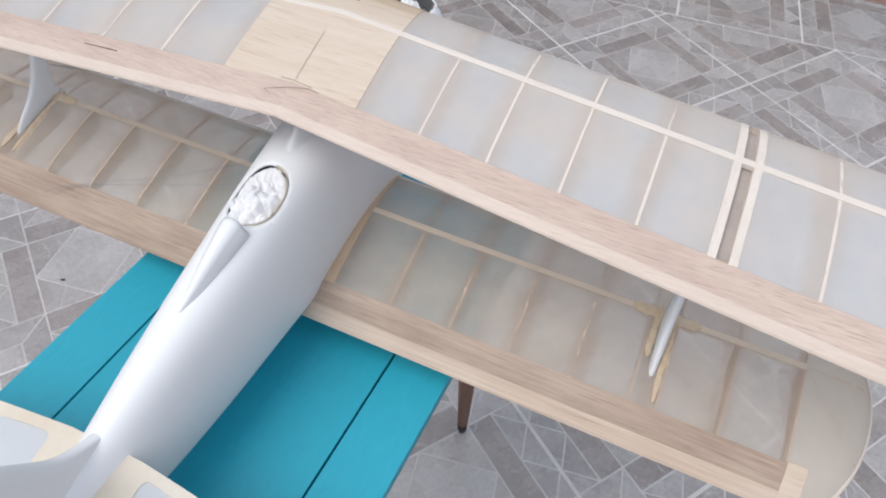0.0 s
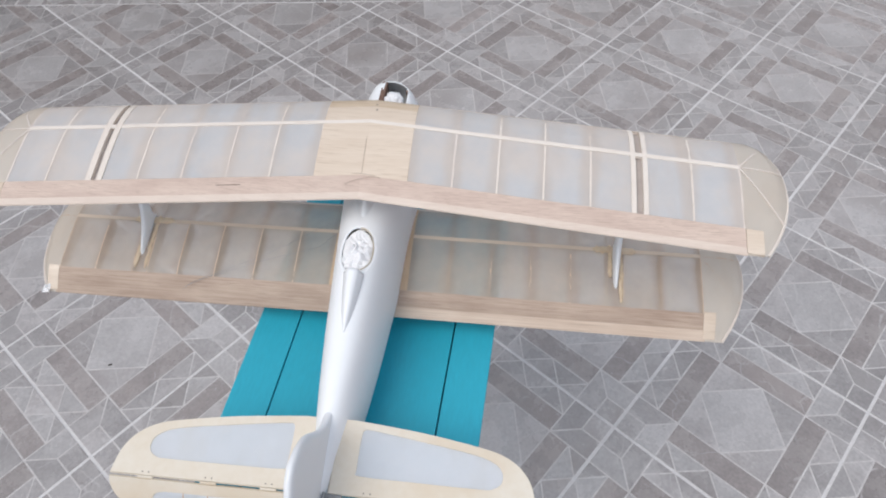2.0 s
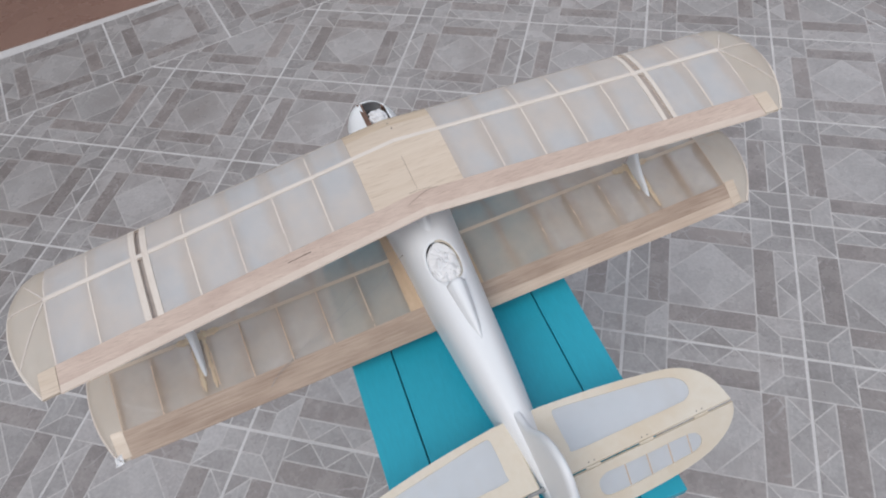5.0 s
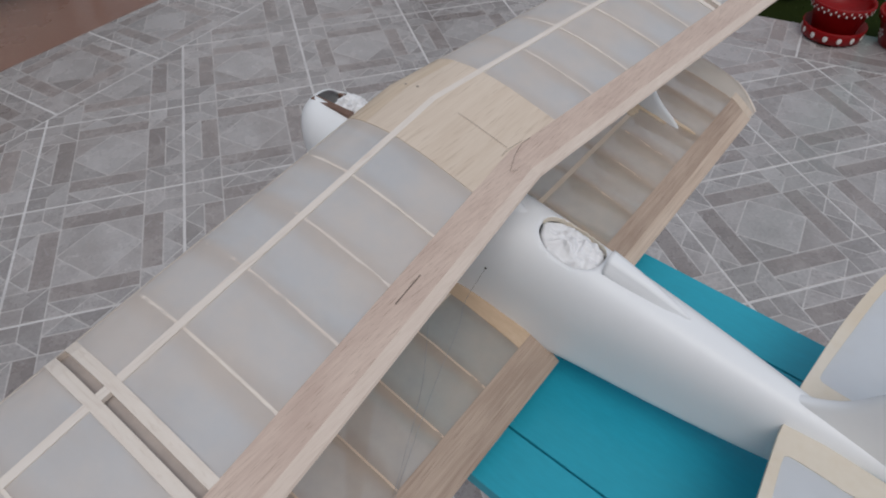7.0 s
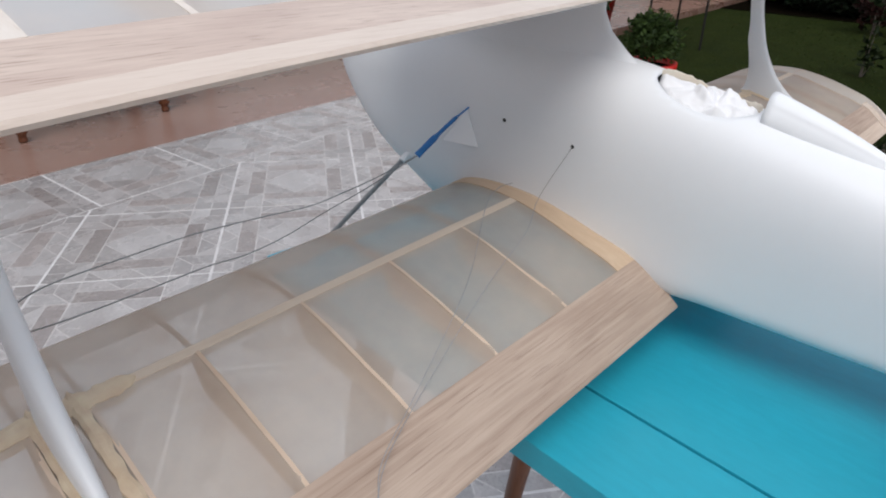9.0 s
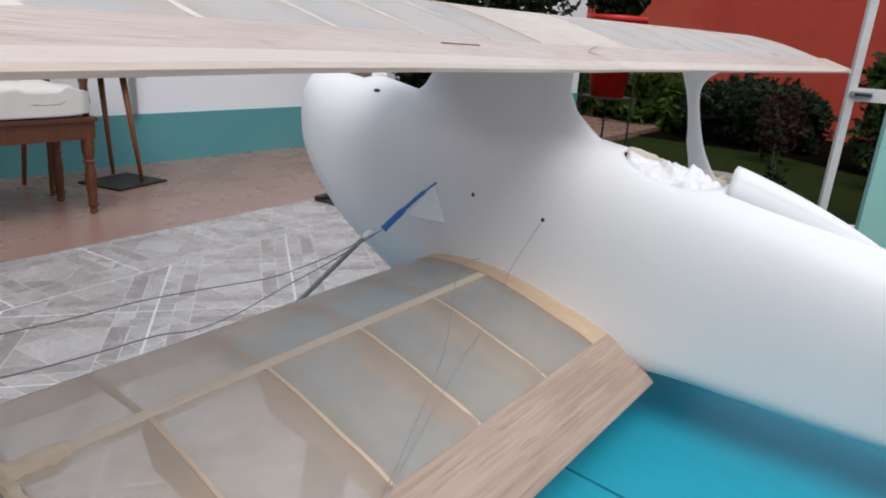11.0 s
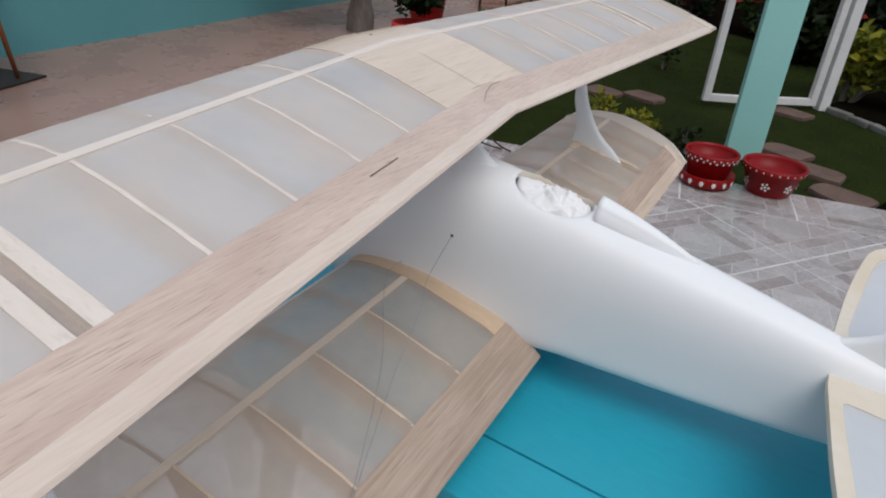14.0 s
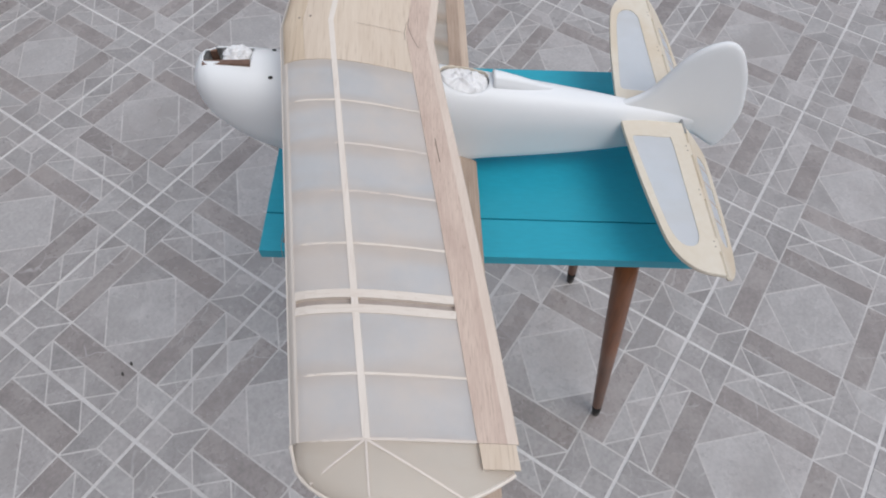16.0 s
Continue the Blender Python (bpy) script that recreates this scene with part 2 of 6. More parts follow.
M_BALSA_FAINT = wood("balsa_under_film", (0.72, 0.65, 0.60), (0.68, 0.595, 0.53), 'Y', 30, 0.7, (0.55, 0.45, 0.38), 0.2, 0.9, coat_rough=0.27)
M_SHEET = wood("balsa_center_sheet", (0.735, 0.625, 0.515), (0.64, 0.52, 0.41), 'X', 26, 0.6, (0.45, 0.335, 0.24), 0.6, 0.9, coat_rough=0.27)
M_SHEET_FRONT = wood("balsa_front_sheet", (0.68, 0.555, 0.42), (0.57, 0.44, 0.315), 'X', 26, 0.6, (0.38, 0.27, 0.18), 0.7, 0.9, coat_rough=0.27)
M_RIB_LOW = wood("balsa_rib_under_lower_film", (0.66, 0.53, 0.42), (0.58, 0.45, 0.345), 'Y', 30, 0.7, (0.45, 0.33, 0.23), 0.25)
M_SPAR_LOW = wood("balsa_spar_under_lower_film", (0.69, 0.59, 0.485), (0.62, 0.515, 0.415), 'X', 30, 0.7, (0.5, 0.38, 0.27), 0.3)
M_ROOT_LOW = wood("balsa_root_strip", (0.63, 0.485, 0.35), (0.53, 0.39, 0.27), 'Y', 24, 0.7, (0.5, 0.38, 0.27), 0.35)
M_PLY = surface("stab_balsa", (0.73, 0.675, 0.585), (0.70, 0.62, 0.51), 14, 0.6, 0.1, 120, c3=(0.62, 0.50, 0.36), fine_mix=0.12)
M_WHITE = surface("white_shell", (0.865, 0.883, 0.908), (0.835, 0.853, 0.878), 7, 0.40, 0.05, 160, spec=0.45, fine_mix=0.05, bump_dist=0.0006)
M_PAPER = surface("white_paper", (0.88, 0.88, 0.89), (0.82, 0.82, 0.84), 20, 0.7, 0.2, 150)
M_BROWN = surface("engine_mount_brown", (0.13, 0.07, 0.05), (0.2, 0.12, 0.09), 40, 0.6, 0.2, 200)
M_DARK = surface("dark_slot", (0.03, 0.03, 0.03), (0.05, 0.045, 0.04), 40, 0.7, 0.1, 200)
M_GREYWIRE = surface("grey_wire", (0.30, 0.31, 0.32), (0.22, 0.23, 0.24), 30, 0.45, 0.0, 200)
M_THREAD = surface("pale_thread", (0.33, 0.33, 0.34), (0.28, 0.28, 0.29), 30, 0.6, 0.0, 200)
M_BLUE = surface("blue_sleeve", (0.02, 0.14, 0.42), (0.03, 0.2, 0.5), 60, 0.45, 0.1, 300)
M_GAP = surface("slot_floor_wood", (0.45, 0.395, 0.365), (0.38, 0.33, 0.305), 30, 0.8, 0.1, 200, fine_mix=0.08)
M_GLUE = surface("amber_glue", (0.585, 0.455, 0.31), (0.66, 0.545, 0.41), 40, 0.45, 0.3, 120)
M_PENCIL = surface("pencil_line", (0.26, 0.21, 0.18), (0.34, 0.28, 0.24), 60, 0.8, 0.0, 200)
M_SPLIT = surface("split_wood", (0.13, 0.10, 0.085), (0.20, 0.155, 0.13), 60, 0.8, 0.0, 200)
M_TEAL = surface("turquoise_paint", (0.022, 0.375, 0.515), (0.026, 0.40, 0.54), 6, 0.42, 0.10, 220, c3=(0.018, 0.36, 0.475), stretch=(1, 0.25, 1), fine_mix=0.12, bump_dist=0.0006, spec=0.4)
M_LEG = wood("varnished_leg", (0.25, 0.088, 0.030), (0.165, 0.056, 0.019), 'Z', 22, 0.35, (0.06, 0.025, 0.012), 0.55, 0.08, coat_rough=0.2)
M_CAP = surface("black_leg_cap", (0.012, 0.012, 0.012), (0.03, 0.028, 0.026), 40, 0.4, 0.1, 200)
M_GROUT = surface("grout", (0.69, 0.675, 0.68), (0.57, 0.555, 0.56), 5, 0.9, 0.3, 150, c3=(0.477, 0.456, 0.456))
def veined(m, strength=0.55):
    """Thin pale printed cracks wandering over a tile's pieces."""
    nt = m.node_tree
    n = nt.nodes
    bsdf = n["Principled BSDF"]
    old = bsdf.inputs["Base Color"].links[0].from_socket
    tc = n.new("ShaderNodeTexCoord")
    oi = n.new("ShaderNodeObjectInfo")
    mv = n.new("ShaderNodeVectorMath")
    mv.operation = 'MULTIPLY_ADD'
    link(nt, oi.outputs["Random"], mv.inputs[0])
    mv.inputs[1].default_value = (7, 11, 0)
    link(nt, tc.outputs["Object"], mv.inputs[2])
    warp = n.new("ShaderNodeTexNoise")
    warp.inputs["Scale"].default_value = 14.0
    link(nt, mv.outputs[0], warp.inputs["Vector"])
    ad = n.new("ShaderNodeVectorMath")
    ad.operation = 'MULTIPLY_ADD'
    link(nt, warp.outputs["Color"], ad.inputs[0])
    ad.inputs[1].default_value = (0.06, 0.06, 0.0)
    link(nt, mv.outputs[0], ad.inputs[2])
    vo = n.new("ShaderNodeTexVoronoi")
    vo.feature = 'DISTANCE_TO_EDGE'
    vo.inputs["Scale"].default_value = 8.0
    link(nt, ad.outputs[0], vo.inputs["Vector"])
    ln = n.new("ShaderNodeMapRange")
    ln.inputs[1].default_value, ln.inputs[2].default_value = 0.004, 0.018
    ln.inputs[3].default_value, ln.inputs[4].default_value = strength, 0.0
    link(nt, vo.outputs["Distance"], ln.inputs[0])
    mask = n.new("ShaderNodeMapRange")
    mask.inputs[1].default_value, mask.inputs[2].default_value = 0.48, 0.62
    link(nt, warp.outputs[0], mask.inputs[0])
    mu = n.new("ShaderNodeMath")
    mu.operation = 'MULTIPLY'
    link(nt, ln.outputs[0], mu.inputs[0])
    link(nt, mask.outputs[0], mu.inputs[1])
    mx = n.new("ShaderNodeMixRGB")
    link(nt, mu.outputs[0], mx.inputs[0])
    link(nt, old, mx.inputs[1])
    mx.inputs[2].default_value = (0.52, 0.50, 0.50, 1)
    link(nt, mx.outputs[0], bsdf.inputs["Base Color"])
    return m


M_TLINE = surface("tile_line", (0.64, 0.615, 0.61), (0.47, 0.445, 0.44), 12, 0.27, 0.1, 150, spec=0.95)
M_TDARK = veined(surface("tile_plank", (0.238, 0.208, 0.203), (0.345, 0.312, 0.305), 13, 0.27, 0.15, 120, island=0.24, per_object=0.12, c3=(0.316, 0.272, 0.261), spec=0.95))
M_TMID = veined(surface("tile_stone", (0.292, 0.272, 0.272), (0.405, 0.384, 0.384), 10, 0.27, 0.15, 120, island=0.24, per_object=0.12, c3=(0.262, 0.234, 0.228), spec=0.95))
M_TLIGHT = veined(surface("tile_light", (0.345, 0.328, 0.328), (0.440, 0.422, 0.424), 8, 0.27, 0.15, 120, island=0.16, per_object=0.12, c3=(0.295, 0.270, 0.265), spec=0.95))
M_TERRA = surface("terracotta_floor", (0.255, 0.150, 0.120), (0.31, 0.192, 0.155), 3, 0.28, 0.2, 60, spec=0.8, c3=(0.25, 0.142, 0.113), fine_mix=0.15)
M_WALL = surface("white_wall", (0.88, 0.90, 0.925), (0.84, 0.86, 0.885), 1.5, 0.85, 0.2, 90, fine_mix=0.05)
M_DADO = surface("teal_dado", (0.10, 0.315, 0.34), (0.115, 0.34, 0.36), 2.5, 0.6, 0.15, 80, c3=(0.09, 0.29, 0.315), fine_mix=0.1)
M_LEFTWALL = surface("grey_plaster", (0.42, 0.41, 0.40), (0.37, 0.36, 0.35), 1.5, 0.85, 0.2, 90, fine_mix=0.08)
# for the unseen wall that the tiles mirror as dark
M_DARKWALL = surface("dark_unseen_wall", (0.075, 0.08, 0.09), (0.055, 0.06, 0.07), 2, 0.6, 0.1, 60)
M_PILLAR = surface("mint_pillar", (0.30, 0.61, 0.57), (0.32, 0.64, 0.60), 3, 0.55, 0.1, 80, fine_mix=0.05)
M_REDWALL = surface("red_wall", (0.43, 0.052, 0.03), (0.38, 0.042, 0.024), 2, 0.85, 0.2, 60, c3=(0.46, 0.08, 0.045), fine_mix=0.1)
M_REDPOT = surface("red_pot_paint", (0.25, 0.004, 0.005), (0.20, 0.003, 0.004), 9, 0.36, 0.1, 150, fine_mix=0.15, spec=0.22)
# brighter copy of the pot red: stronger light on the planted pots is in the colour
M_REDPOT_LIT = surface("red_pot_lit", (0.58, 0.016, 0.010), (0.50, 0.013, 0.009), 9, 0.4, 0.05, 150, fine_mix=0.1)
M_POTDOT = surface("pot_white_paint", (0.75, 0.73, 0.70), (0.68, 0.66, 0.64), 50, 0.6, 0.1, 200)
# darker than wet earth: the garden's shade is put into this colour
M_SHADED_SOIL = surface("soil", (0.004, 0.0035, 0.0025), (0.008, 0.006, 0.004), 30, 0.95, 0.4, 120, bump_dist=0.005, spec=0.0)
M_GRASS = leaf_material("grass_blades", (0.023, 0.036, 0.007), (0.036, 0.052, 0.011))
M_LAWN = surface("lawn_ground", (0.012, 0.019, 0.004), (0.020, 0.029, 0.006), 5, 0.95, 0.2, 120, bump_dist=0.002, spec=0.05, fine_mix=0.15)
M_LEAF = leaf_material("leaf_green", (0.030, 0.065, 0.010), (0.105, 0.175, 0.034))
M_LEAFDARK = leaf_material("leaf_dark", (0.006, 0.013, 0.004), (0.022, 0.036, 0.010))
M_LEAFPOT = leaf_material("leaf_potted", (0.014, 0.028, 0.006), (0.05, 0.085, 0.02))
M_LEAFBLUE = leaf_material("leaf_conifer", (0.007, 0.016, 0.008), (0.028, 0.045, 0.022))
M_LEAFRED = leaf_material("leaf_purple", (0.018, 0.008, 0.007), (0.060, 0.024, 0.021))
M_LEAFYEL = leaf_material("leaf_yellow", (0.26, 0.24, 0.015), (0.10, 0.13, 0.018))
M_TRUNK = surface("bark", (0.20, 0.17, 0.15), (0.10, 0.08, 0.07), 14, 0.9, 0.6, 60, stretch=(1, 1, 0.3), bump_dist=0.01)
M_WHITEMETAL = surface("white_metal", (0.72, 0.72, 0.72), (0.62, 0.61, 0.60), 8, 0.45, 0.05, 100)
M_STEP = surface("stepping_stone", (0.155, 0.098, 0.078), (0.095, 0.062, 0.050), 8, 0.9, 0.4, 60)
M_EDGE = surface("white_edging", (0.20, 0.20, 0.185), (0.10, 0.10, 0.09), 8, 0.9, 0.4, 60)
M_BUCKET = surface("white_plastic", (0.78, 0.78, 0.78), (0.74, 0.74, 0.74), 6, 0.35, 0.0, 100)
M_BLACK = surface("black_frame", (0.012, 0.011, 0.010), (0.02, 0.018, 0.016), 8, 0.6, 0.1, 100)
M_CHAIRWOOD = wood("chair_wood", (0.15, 0.05, 0.02), (0.09, 0.03, 0.013), 'Z', 16, 0.4, (0.03, 0.012, 0.006), 0.5, 0.2)
M_CUSHION = surface("cream_cloth", (0.66, 0.63, 0.59), (0.72, 0.70, 0.66), 6, 0.95, 0.5, 160, fine_mix=0.1)


# ---- mesh helpers ----
def mesh_from(bm, name, mats, smooth=False):
    me = bpy.data.meshes.new(name)
    bmesh.ops.recalc_face_normals(bm, faces=bm.faces)
    bm.to_mesh(me)
    bm.free()
    for m in (mats if isinstance(mats, (list, tuple)) else [mats]):
        me.materials.append(m)
    if smooth:
        me.shade_smooth()
    return me


def part(name, bm, material, parent=None, label="", smooth=False):
    ob = new(name, mesh_from(bm, name, material, smooth))
    if parent is not None:
        ob.parent = parent
    if label:
        ob["label"] = label
    return ob


def thing(name, m, label, category, group="", kind=""):
    ob = new(name)
    ob.empty_display_size = 0.1
    ob.matrix_basis = m
    return tagged(ob, label, category, group, kind)


def add_box(bm, x0, x1, y0, y1, z0, z1, bevel=0.0, m=None):
    r = bmesh.ops.create_cube(bm, size=1.0)
    vs = r["verts"]
    for v in vs:
        v.co = Vector(((x0 + x1) / 2 + v.co.x * (x1 - x0), (y0 + y1) / 2 + v.co.y * (y1 - y0), (z0 + z1) / 2 + v.co.z * (z1 - z0)))
    if bevel:
        es = list({e for v in vs for e in v.link_edges})
        g = bmesh.ops.bevel(bm, geom=es, offset=bevel, segments=2, affect='EDGES', profile=0.7)
        vs = g["verts"] if m is None else list({v for f in g["faces"] for v in f.verts} | {v for v in vs if v.is_valid})
    if m is not None:
        bmesh.ops.transform(bm, matrix=m, verts=[v for v in vs if v.is_valid])
    return bm


def boxes(*rows, bevel=0.0):
    bm = bmesh.new()
    for r in rows:
        add_box(bm, *r, bevel=bevel)
    return bm


def loft(bm, rings, close=True, caps=True):
    """Skin a list of rings of points."""
    vr = [[bm.verts.new(p) for p in ring] for ring in rings]
    n = len(vr[0])
    for a, b in zip(vr, vr[1:]):
        for i in range(n if close else n - 1):
            j = (i + 1) % n
            bm.faces.new((a[i], a[j], b[j], b[i]))
    if caps and close:
        bm.faces.new(list(reversed(vr[0])))
        bm.faces.new(vr[-1])
    return vr


def lathe(bm, profile, seg=32, center=(0, 0), caps=True):
    rings = [[(center[0] + r * math.cos(2 * math.pi * i / seg), center[1] + r * math.sin(2 * math.pi * i / seg), z)
              for i in range(seg)] for r, z in profile]
    return loft(bm, rings, True, caps)


def tube(bm, pts, r, seg=8):
    """A round bar along points; r is one radius or one for each point."""
    pts = [Vector(p) for p in pts]
    rs = r if isinstance(r, (list, tuple)) else [r] * len(pts)
    rings = []
    for i, p in enumerate(pts):
        d = (pts[min(i + 1, len(pts) - 1)] - pts[max(i - 1, 0)]).normalized()
        side = d.cross(Vector((0, 0, 1)) if abs(d.z) < 0.95 else Vector((1, 0, 0))).normalized()
        up = side.cross(d)
        rings.append([p + rs[i] * (math.cos(2 * math.pi * k / seg) * side + math.sin(2 * math.pi * k / seg) * up) for k in range(seg)])
    return loft(bm, rings)


def bez(pts, n):
    """A smooth chain through points."""
    pts = [Vector(p) for p in pts]
    out = []
    for i in range(len(pts) - 1):
        p0, p1, p2, p3 = pts[max(i - 1, 0)], pts[i], pts[i + 1], pts[min(i + 2, len(pts) - 1)]
        for k in range(n):
            t = k / n
            out.append(0.5 * ((2 * p1) + (p2 - p0) * t + (2 * p0 - 5 * p1 + 4 * p2 - p3) * t * t + (3 * p1 - p0 - 3 * p2 + p3) * t ** 3))
    out.append(pts[-1])
    return out


def prism(bm, outline, z0, z1):
    a = [bm.verts.new((x, y, z0)) for x, y in outline]
    b = [bm.verts.new((x, y, z1)) for x, y in outline]
    n = len(outline)
    bm.faces.new(list(reversed(a)))
    bm.faces.new(b)
    for i in range(n):
        j = (i + 1) % n
        bm.faces.new((a[i], a[j], b[j], b[i]))
    return a, b


# ---- ground, patio and walls ----
SIDE = 0.4555
TURN = radians(53.38)
U = Vector((math.cos(TURN), math.sin(TURN), 0))
V = Vector((math.sin(TURN), -math.cos(TURN), 0))
ORIGIN = Vector((-1.126, 0.112, 0))


def border_y(x):
    return 1.955 + 0.093 * x


def terra_y(x):
    return 2.425 + 0.05 * x


def lawn_x(y):
    return 2.05 + (2.47 - y) * 0.185


ground = part("ground", boxes((-60, 60, -60, 60, -0.40, -0.065)), M_LAWN)
tagged(ground, "flat dark ground under the lawn and patio", "ground", kind="structure")

slab = bmesh.new()
prism(slab, [(-9, -9), (lawn_x(-9), -9), (lawn_x(2.6), 2.6), (-9, 2.6)], -0.12, -0.0010)
patio_floor = part("patio_floor", slab, M_GROUT)
tagged(patio_floor, "grey grouted patio floor under patterned ceramic tiles", "floor", kind="structure")

terra = bmesh.new()
prism(terra, [(-9, terra_y(-9)), (2.06, terra_y(2.06)), (2.06, 2.56), (9, 2.9), (9, 4.1), (-9, 4.1)], -0.12, 0.001)
terrace_floor = part("terrace_floor", terra, M_TERRA)
tagged(terrace_floor, "matt terracotta coloured terrace floor along the white wall", "floor", kind="structure")

WALL = pose(1.764, 3.90, 0, 0, 0, 1.6)
wall_back = part("wall_back", boxes((-12, 6.6, 0.012, 0.25, 0.0, 3.2)), M_WALL)
wall_back.matrix_basis = WALL
tagged(wall_back, "white plastered wall above a teal painted base", "wall", kind="structure")
dado = part("dado", boxes((-12, 6.6, 0, 0.012, 0.0, 0.325)), M_DADO)
dado.matrix_basis = WALL
tagged(dado, "teal painted lower band of the white wall", "wall base", kind="structure")

conduit = thing("wall_conduit", pose(1.745, 3.90, 0.33, 0, 0, 1.6), "grey metal conduit with a white cover strip on the wall", "pipe")
part("conduit", boxes((-0.028, 0.006, -0.034, -0.001, 0, 2.8), bevel=0.006), M_GREYWIRE, conduit)
part("cover_strip", boxes((0.0065, 0.022, -0.022, -0.001, 0, 2.8), bevel=0.003), M_WHITEMETAL, conduit, "white cover strip")

red_wall = part("wall_red", boxes((10.2, 10.4, -9, 7, -0.1, 3.4)), M_REDWALL)
tagged(red_wall, "brick red plastered garden wall behind bushes", "wall", kind="structure")
# out of view: added to hold back sky light from the left floor
left_wall = part("wall_house", boxes((-4.6, -4.4, -9, 4.2, -0.1, 3.0)), M_LEFTWALL)
tagged(left_wall, "plain grey unseen wall added to dim the patio's left side", "wall", kind="structure")

# unseen wall, added so the glossy floor reflects something dark on the left
dark_wall = part("wall_porch", boxes((-4.4, -0.35, 3.35, 3.55, 0.001, 3.1)), M_DARKWALL)
tagged(dark_wall, "plain unseen dark wall added to darken the floor's reflections", "wall", kind="structure")

# ---- the biplane ----
PL_BASE = 0.677
PLANE = (Matrix.Translation((-0.006, 0, 0.75)) @ pose(0, 0, 0, 0, -0.8, -0.85) @ Matrix.Translation((0, 0, PL_BASE - 0.75)))
biplane = thing("model_biplane", PLANE, "unfinished white model biplane with balsa and film wings on table", "model airplane")


def pp(name, bm, mat, parent=None, label="", smooth=False):
    """A part of the biplane, given in heights over the floor."""
    bmesh.ops.translate(bm, vec=(0, 0, -PL_BASE), verts=bm.verts)
    return part(name, bm, mat, parent or biplane, label, smooth)


def interp(f, table):
    for (a, va), (b, vb) in zip(table, table[1:]):
        if f <= b:
            t = (f - a) / (b - a)
            return va + (vb - va) * t
    return table[-1][1]


def smooth_interp(f, table):
    """Smooth curve through table rows."""
    xs = [r[0] for r in table]
    for i in range(len(xs) - 1):
        if f <= xs[i + 1] or i == len(xs) - 2:
            x0, x1 = xs[i], xs[i + 1]
            t = max(0.0, min(1.0, (f - x0) / (x1 - x0)))
            y0, y1 = table[i][1], table[i + 1][1]
            m0 = (table[i + 1][1] - table[max(i - 1, 0)][1]) / (xs[i + 1] - xs[max(i - 1, 0)]) * (x1 - x0)
            m1 = (table[min(i + 2, len(xs) - 1)][1] - table[i][1]) / (xs[min(i + 2, len(xs) - 1)] - xs[i]) * (x1 - x0)
            return (2 * t ** 3 - 3 * t ** 2 + 1) * y0 + (t ** 3 - 2 * t ** 2 + t) * m0 + (-2 * t ** 3 + 3 * t ** 2) * y1 + (t ** 3 - t ** 2) * m1


class Wing:
    """Shape of a wing: leading edge, sweep, chord and the two skins, by span s and chord fraction f."""

    def __init__(self, le, sweep, chord, top, bottom, sheet, spar, drop=0.0, reach=(0.050, 0.050), ends=(0.502, 0.502), warp=0.0):
        self.warp = warp
        self.le, self.sweep, self.chord, self.tops, self.bottoms, self.sheet, self.spar, self.drop, self.reach, self.ends = le, sweep, chord, top, bottom, sheet, spar, drop, reach, ends

    def y(self, s, f):
        return self.le - self.sweep * abs(s) - f * self.chord - 0.9 * self.lift(s, f)

    def lift(self, s, f):
        """Warp that raises and stretches the trailing edge of one half."""
        return self.warp * f ** 2 * min(1.0, max(0.0, (-s - 0.03) / 0.25))

    def top(self, s, f):
        return smooth_interp(f, self.tops) - self.drop * abs(s) + self.lift(s, f)

    def bottom(self, s, f):
        return smooth_interp(f, self.bottoms) - self.drop * abs(s) + self.lift(s, f)

    def end(self, sgn):
        """Span of the last rib on one side."""
        return self.ends[0 if sgn > 0 else 1]

    def tip(self, f, sgn):
        """How far beyond the last rib the tip reaches at chord fraction f."""
        a = self.reach[0 if sgn > 0 else 1]
        if f < 0.5:
            return a * math.sqrt(max(0.0, 1 - ((0.5 - f) / 0.5) ** 2.2))
        return a - 0.55 * a * ((f - 0.5) / 0.5) ** 2


UPPER = Wing(0.0975, 0.109, 0.1815,
             [(0, .924), (.03, .9315), (.1, .9365), (.2, .9385), (.33, .938), (.5, .9325), (.65, .925), (.818, .9155), (1, .9042)],
             [(0, .924), (.03, .9185), (.1, .916), (.33, .9145), (.6, .911), (.818, .906), (1, .9025)], 0.818, 0.337, 0.0, (0.060, 0.053), (0.503, 0.491), 0.0045)
LOWER = Wing(0.042, 0.0, 0.188,
             [(0, .749), (.03, .7545), (.1, .7590), (.2, .7612), (.36, .7605), (.5, .7555), (.65, .7475), (.83, .7365), (1, .7125)],
             [(0, .749), (.03, .7445), (.1, .7415), (.33, .737), (.6, .7305), (.83, .723), (1, .7105)], 0.83, 0.36, 0.006, (0.062, 0.038))
TIP_S = 0.502


